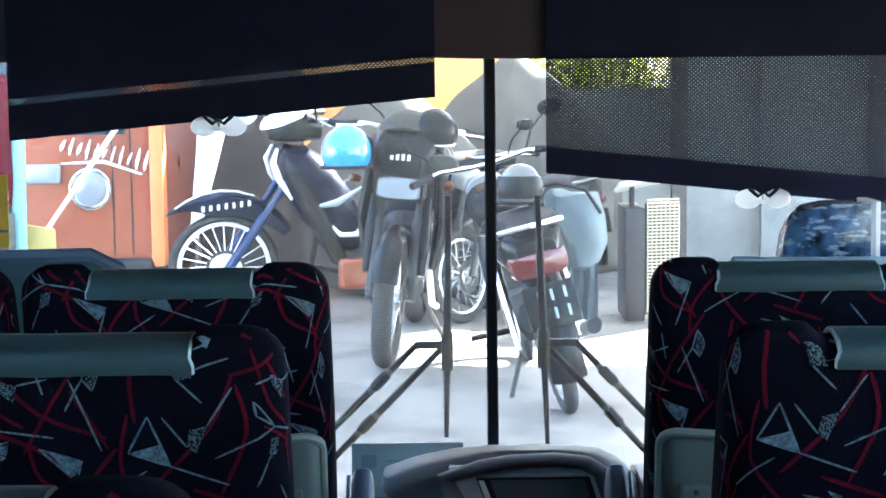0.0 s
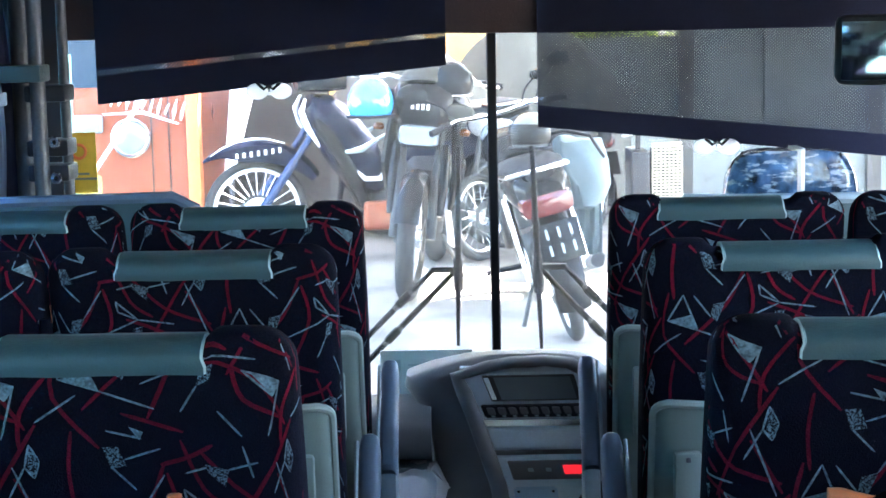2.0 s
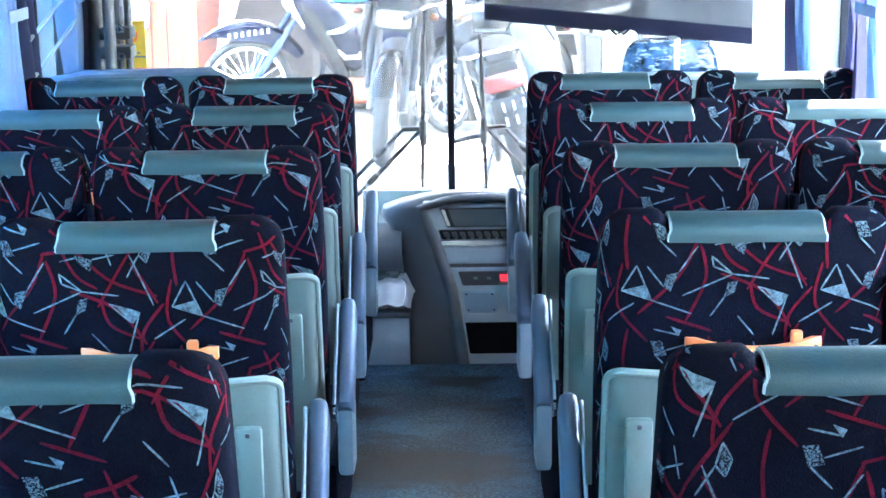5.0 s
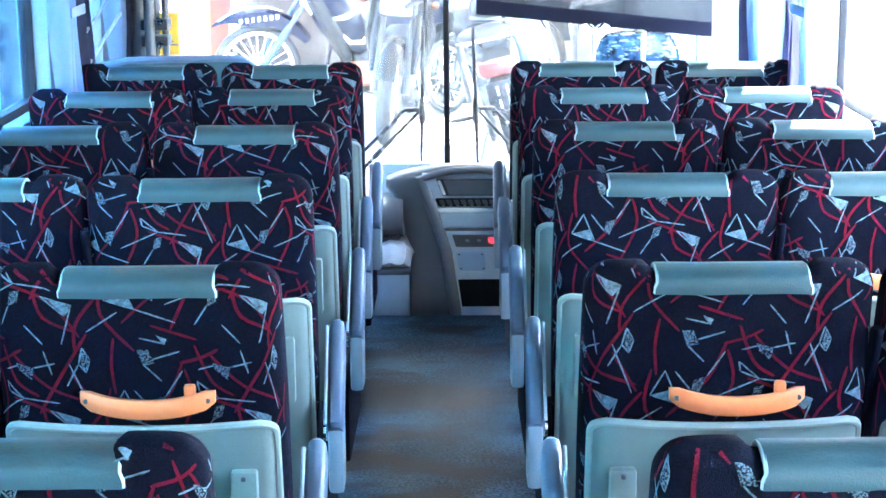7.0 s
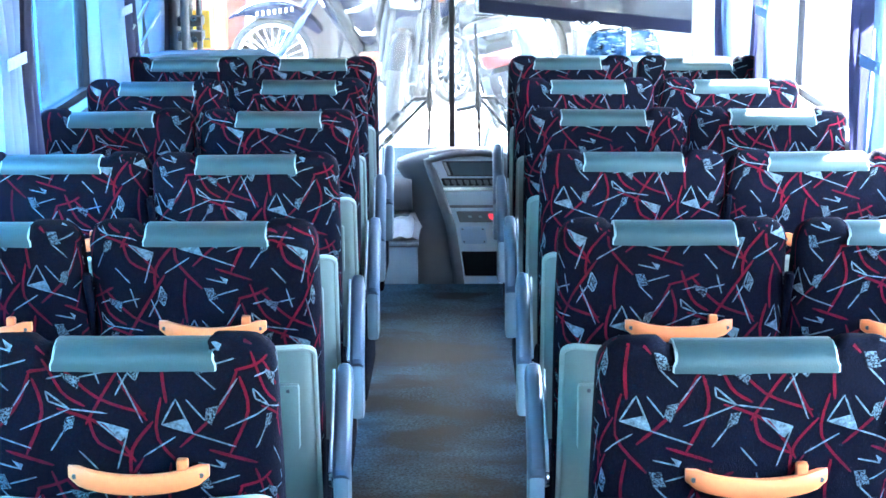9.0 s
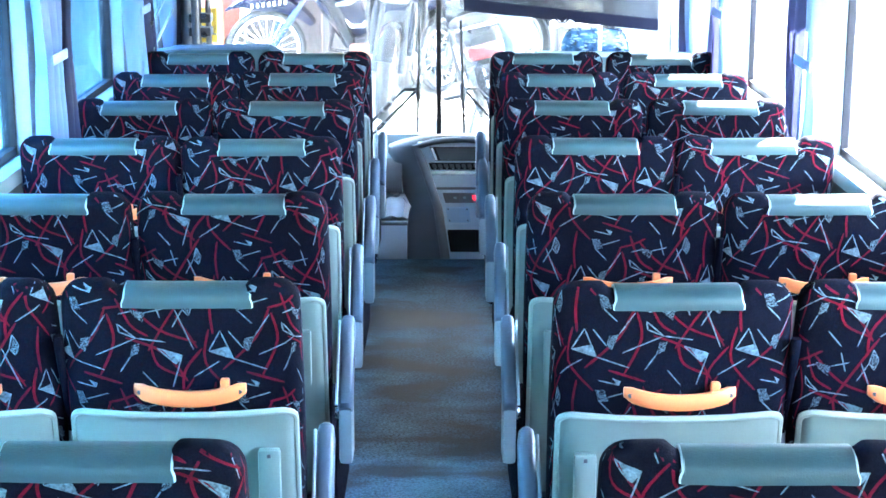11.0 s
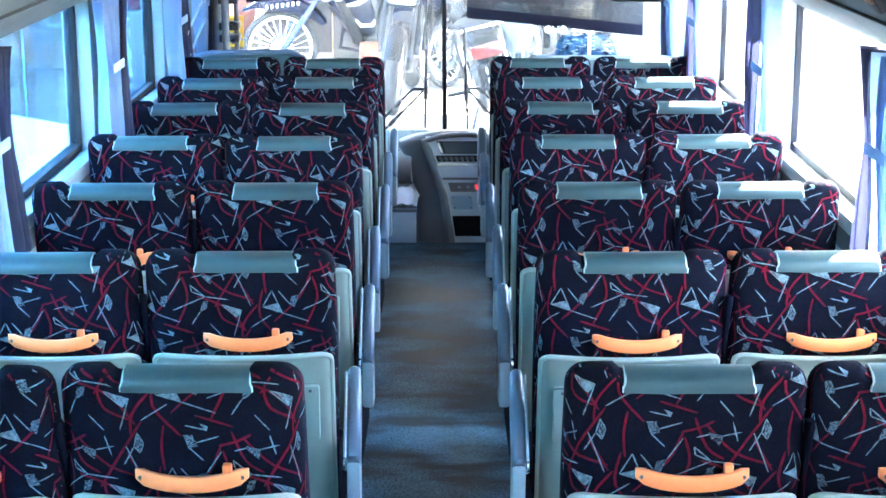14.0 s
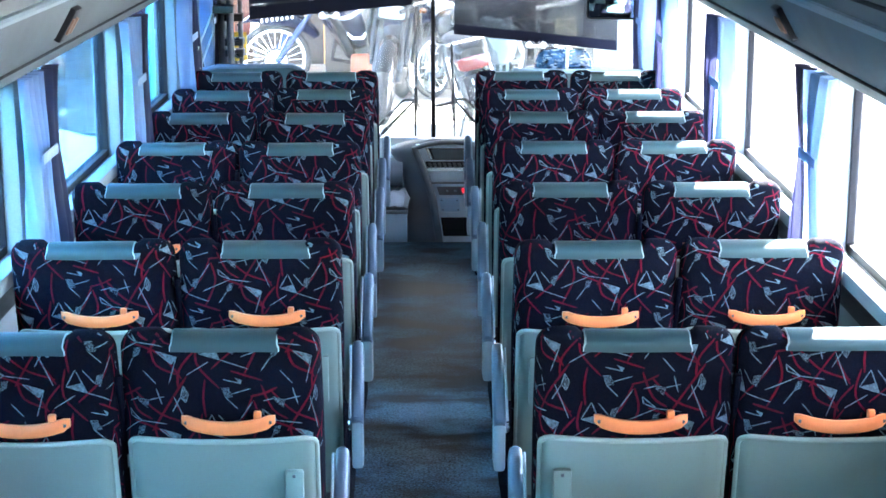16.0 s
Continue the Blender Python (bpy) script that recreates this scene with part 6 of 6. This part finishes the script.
# ---- red coach, pole and signs to the left ----
def red_coach():
    ob = thing("parked_coach", "vermilion parked coach with pale lettering stripes and an orange edge", "coach", "parked coaches")
    part("body", box(-4.4, -1.62, 16.2, 18.4, GROUND + 0.2, 2.6, 0.12, 4), RED_COACH, ob)
    part("corner_strip", box(-1.68, -1.58, 16.14, 16.30, GROUND + 0.22, 2.3, 0.03), ORANGE, ob, "orange corner strip")
    part("lower_band", box(-3.3, -2.45, 16.185, 16.2, GROUND + 0.22, GROUND + 0.50, 0.004), YELLOW, ob)
    part("windscreen", box(-4.2, -1.85, 16.18, 16.2, 0.9, 2.2, 0.006), DARK_GLASS, ob)
    # brush-like pale strokes in a slanted row, a wide lamp and a round one
    rnd = random.Random(21)
    for k in range(11):
        x, z, h = -2.30 + 0.058 * k, 0.82 - 0.012 * k, rnd.uniform(0.06, 0.15)
        part("pale_stroke", tube([(x, 16.185, z - h * 0.4), (x + 0.012, 16.18, z), (x + 0.035, 16.185, z + h * 0.6)], [0.006, rnd.uniform(0.010, 0.018), 0.005], 6), WHITE, ob)
    part("pale_underline", tube([(-2.30, 16.185, 0.70), (-2.0, 16.18, 0.71), (-1.74, 16.185, 0.62)], [0.006, 0.014, 0.008], 6), WHITE, ob)
    part("wide_lamp", box(-2.60, -2.30, 16.15, 16.20, 0.56, 0.70, 0.03, 3), LENS_CLEAR, ob, "wide clear lamp")
    rl = part("round_lamp", turned(dome(0.13, 0.13, 0.06, 0.0, 8, 24), pose(-2.10, 16.19, 0.52, 90, 0, 0)), LENS_CLEAR, ob, "round clear lamp")
    part("lamp_ring", turned(ring(0.135, 0.018, 28, 8, 0.8), pose(-2.10, 16.18, 0.52)), CHROME, rl)
    for x in (-1.95, -1.82):
        part("panel_joint", box(x, x + 0.008, 16.192, 16.203, GROUND + 0.3, 1.2), BLACK_PLASTIC, ob)
    part("bumper", box(-4.35, -1.66, 16.10, 16.25, GROUND + 0.08, GROUND + 0.28, 0.05, 3), BLACK_PLASTIC, ob)
    for x in (-4.0, -2.0):
        w = part("tyre", turned(ring(0.33, 0.10, 32, 10, 1.0), pose(x, 17.2, GROUND + 0.43, 0, 0, 90)), TYRE, ob)
        part("hub", tube([(x - 0.06, 17.2, GROUND + 0.43), (x + 0.06, 17.2, GROUND + 0.43)], 0.2, 20), ALLOY, w)
    return ob


rc = red_coach()
rc.location = (-0.62, -1.35, 0.12)
tagged(link("white_pole", tube([(-3.43, 14.7, GROUND + 0.02), (-2.30, 14.7, 1.35)], 0.018, 8), WHITE), "slanted white pole leaning before a red coach", "pole")
ob = thing("sign_stand", "white sign stand with a round green dial", "sign")
part("post", tube([(-2.0, 14.9, GROUND), (-1.95, 14.9, 1.35)], 0.02, 8), STEEL, ob)
part("board", plate([(-2.04, 0.30), (-1.98, 0.28), (-1.76, 1.06), (-1.96, 1.06)], 0.02, "y", 14.86, 0.004), WHITE, ob)
part("dial", turned(ring(0.07, 0.026, 26, 8, 0.5), pose(-1.63, 14.84, 1.17)), WHITE, ob)
part("dial_face", tube([(-1.63, 14.845, 1.17), (-1.63, 14.835, 1.17)], 0.066, 24), TEAL, ob, "green dial face")
part("dial_arm", tube([(-1.95, 14.88, 1.17), (-1.70, 14.86, 1.17)], 0.012, 8), STEEL, ob)
ob = thing("striped_bollard", "teal and yellow painted post by the red coach", "post")
part("shaft", tube([(-2.82, 13.2, GROUND), (-2.80, 13.2, 1.3)], 0.05, 14), TEAL, ob)
part("foot_plate", plate([(-2.98, GROUND), (-2.60, GROUND), (-2.62, 0.50), (-2.96, 0.56)], 0.03, "y", 13.3, 0.006), DULL_YELLOW, ob, "dull yellow board")
tagged(link("red_barrel", loft([((-3.04, 13.2, z), r, r, (1, 0, 0), (0, 1, 0)) for z, r in ((0.62, 0.17), (0.66, 0.21), (0.8, 0.225), (1.2, 0.22), (1.4, 0.21), (1.44, 0.17))], 26, 2.0), RED), "large red plastic drum on a dark stand", "drum")
tagged(link("drum_stand", box(-3.26, -2.82, 13.0, 13.42, GROUND, 0.62, 0.02), STEEL), "dark steel stand under a red drum", "stand")


shift_new(left_start, 0.19, 0.5)


# ---- pale coach beside the left windows ----
def pale_coach():
    """Parked beside the left windows; its belt line sweeps down towards the front."""
    ob = thing("parked_coach", "pale parked coach with a swept dark window band and blue curtains", "coach", "parked coaches")
    X, Y0, Y1 = -2.2, -4.0, 10.8

    def belt(y):
        return 0.80 - 0.213 * (min(10.4, max(6.0, y)) - 6.88)

    ys = [6.0, 7.1, 8.2, 9.3, 10.4]
    outline = [(Y0, GROUND + 0.30), (Y1, GROUND + 0.30), (Y1, belt(Y1))] + [(y, belt(y)) for y in reversed(ys)] + [(Y0, belt(Y0))]
    part("side_panel", plate(outline, 0.06, "x", X - 0.06, 0.008), WHITE_COACH, ob)
    part("floor", box(X - 2.34, X - 0.06, Y0, Y1, GROUND + 0.20, GROUND + 0.32), BLACK_PLASTIC, ob)
    part("roof", box(X - 2.4, X, Y0, Y1, 1.56, 2.3, 0.12, 4), WHITE_COACH, ob)
    part("far_side", box(X - 2.4, X - 2.34, Y0, Y1, GROUND + 0.30, 0.02), WHITE_COACH, ob)
    part("end_wall", box(X - 2.4, X, Y0 - 0.05, Y0, GROUND + 0.30, 1.6), WHITE_COACH, ob)
    part("skirt", box(X - 2.3, X - 0.03, Y0 + 0.1, Y1 - 0.1, GROUND + 0.06, GROUND + 0.20, 0.02), BLACK_PLASTIC, ob)
    for y in (-1.5, 1.5, 4.5, 6.9):
        part("panel_joint", box(X - 0.002, X + 0.003, y, y + 0.008, GROUND + 0.31, 0.76), BLACK_PLASTIC, ob)
    n = 9
    for k in range(n):
        y = -3.6 + k * 1.6
        lo = belt(y + 1.5) - 0.02
        w = part("window", box(X - 0.03, X - 0.024, y + 0.08, min(Y1, y + 1.52), lo, 1.56), RIGHT_GLASS, ob)
        w.visible_shadow = False
        part("window_post", box(X - 0.08, X - 0.034, y - 0.05, y + 0.05, belt(y) - 0.04, 1.57, 0.01), BIKE_BLACK, ob)
        part("far_post", box(X - 2.40, X - 2.34, y - 0.28, y + 0.28, 0.02, 1.57, 0.01), BLACK_PLASTIC, ob)
        part("seat", box(X - 0.95, X - 0.25, y + 0.35, y + 0.60, GROUND + 0.33, 0.66, 0.08, 3), BIKE_BLUE, ob)
        c = bmesh.new()
        rows = []
        zl = belt(y + 0.4) + 0.02
        for j in range(6):
            v = j / 5
            rows.append([c.verts.new((X - 0.12 + 0.025 * math.sin(i * 1.7), y + 0.08 + 0.5 * i / 14 * (1 - 0.35 * math.sin(v * 3)), 1.54 + (zl - 1.54) * v)) for i in range(15)])
        for r0, r1 in zip(rows, rows[1:]):
            for i in range(14):
                c.faces.new((r0[i], r0[i + 1], r1[i + 1], r1[i]))
        bmesh.ops.solidify(c, geom=c.faces[:], thickness=0.004)
        part("curtain", c, CURTAIN, ob)
    for y in (-1.8, 7.4):
        t = part("tyre", turned(ring(0.36, 0.12, 32, 10, 1.0), pose(X - 0.16, y, GROUND + 0.48, 0, 0, 90)), TYRE, ob)
        part("hub", tube([(X - 0.22, y, GROUND + 0.48), (X - 0.08, y, GROUND + 0.48)], 0.22, 20), ALLOY, t)
    return ob


pale_coach()


# ---- shrub behind the wall's foot ----
def shrub(x, y, w, h, n, seed):
    ob = thing("shrub", "sunlit yellow-green shrub with long arching leaves", "shrub", "shrubs")
    rnd = random.Random(seed)
    stems = None
    leaves = bmesh.new()
    for k in range(n):
        a = rnd.uniform(0, 2 * math.pi)
        base = Vector((x + rnd.uniform(-0.2, 0.2) * w, y + rnd.uniform(-0.2, 0.2), GROUND))
        top = base + Vector((math.cos(a) * w * rnd.uniform(0.2, 0.9), math.sin(a) * 0.4, h * rnd.uniform(0.6, 1.05)))
        mid = base.lerp(top, 0.5) + Vector((0, 0, h * 0.15))
        stems = tube([base, mid, top], [0.015, 0.010, 0.004], 5, bm=stems)
        for q in range(14):
            t = 0.3 + 0.7 * q / 13
            p = base.lerp(mid, t * 2) if t < 0.5 else mid.lerp(top, t * 2 - 1)
            d = Vector((rnd.uniform(-1, 1), rnd.uniform(-1, 1), rnd.uniform(-0.7, 0.5))).normalized()
            s = d.cross(Vector((0, 0, 1))).normalized()
            L, W = rnd.uniform(0.10, 0.22), rnd.uniform(0.018, 0.035)
            vs = [leaves.verts.new(p), leaves.verts.new(p + d * L * 0.4 + s * W), leaves.verts.new(p + d * L + Vector((0, 0, -0.04))), leaves.verts.new(p + d * L * 0.4 - s * W)]
            leaves.faces.new(vs)
    part("stems", stems, DARK_BOARD, ob)
    cr = part("foliage", leaves, LEAF, ob)
    cr["kind"] = "stuff"
    return ob


shrub(0.85, 18.1, 0.7, 2.2, 60, 5)
shrub(1.45, 18.2, 0.8, 2.4, 60, 9)
shrub(1.2, 18.9, 0.9, 2.9, 50, 15)
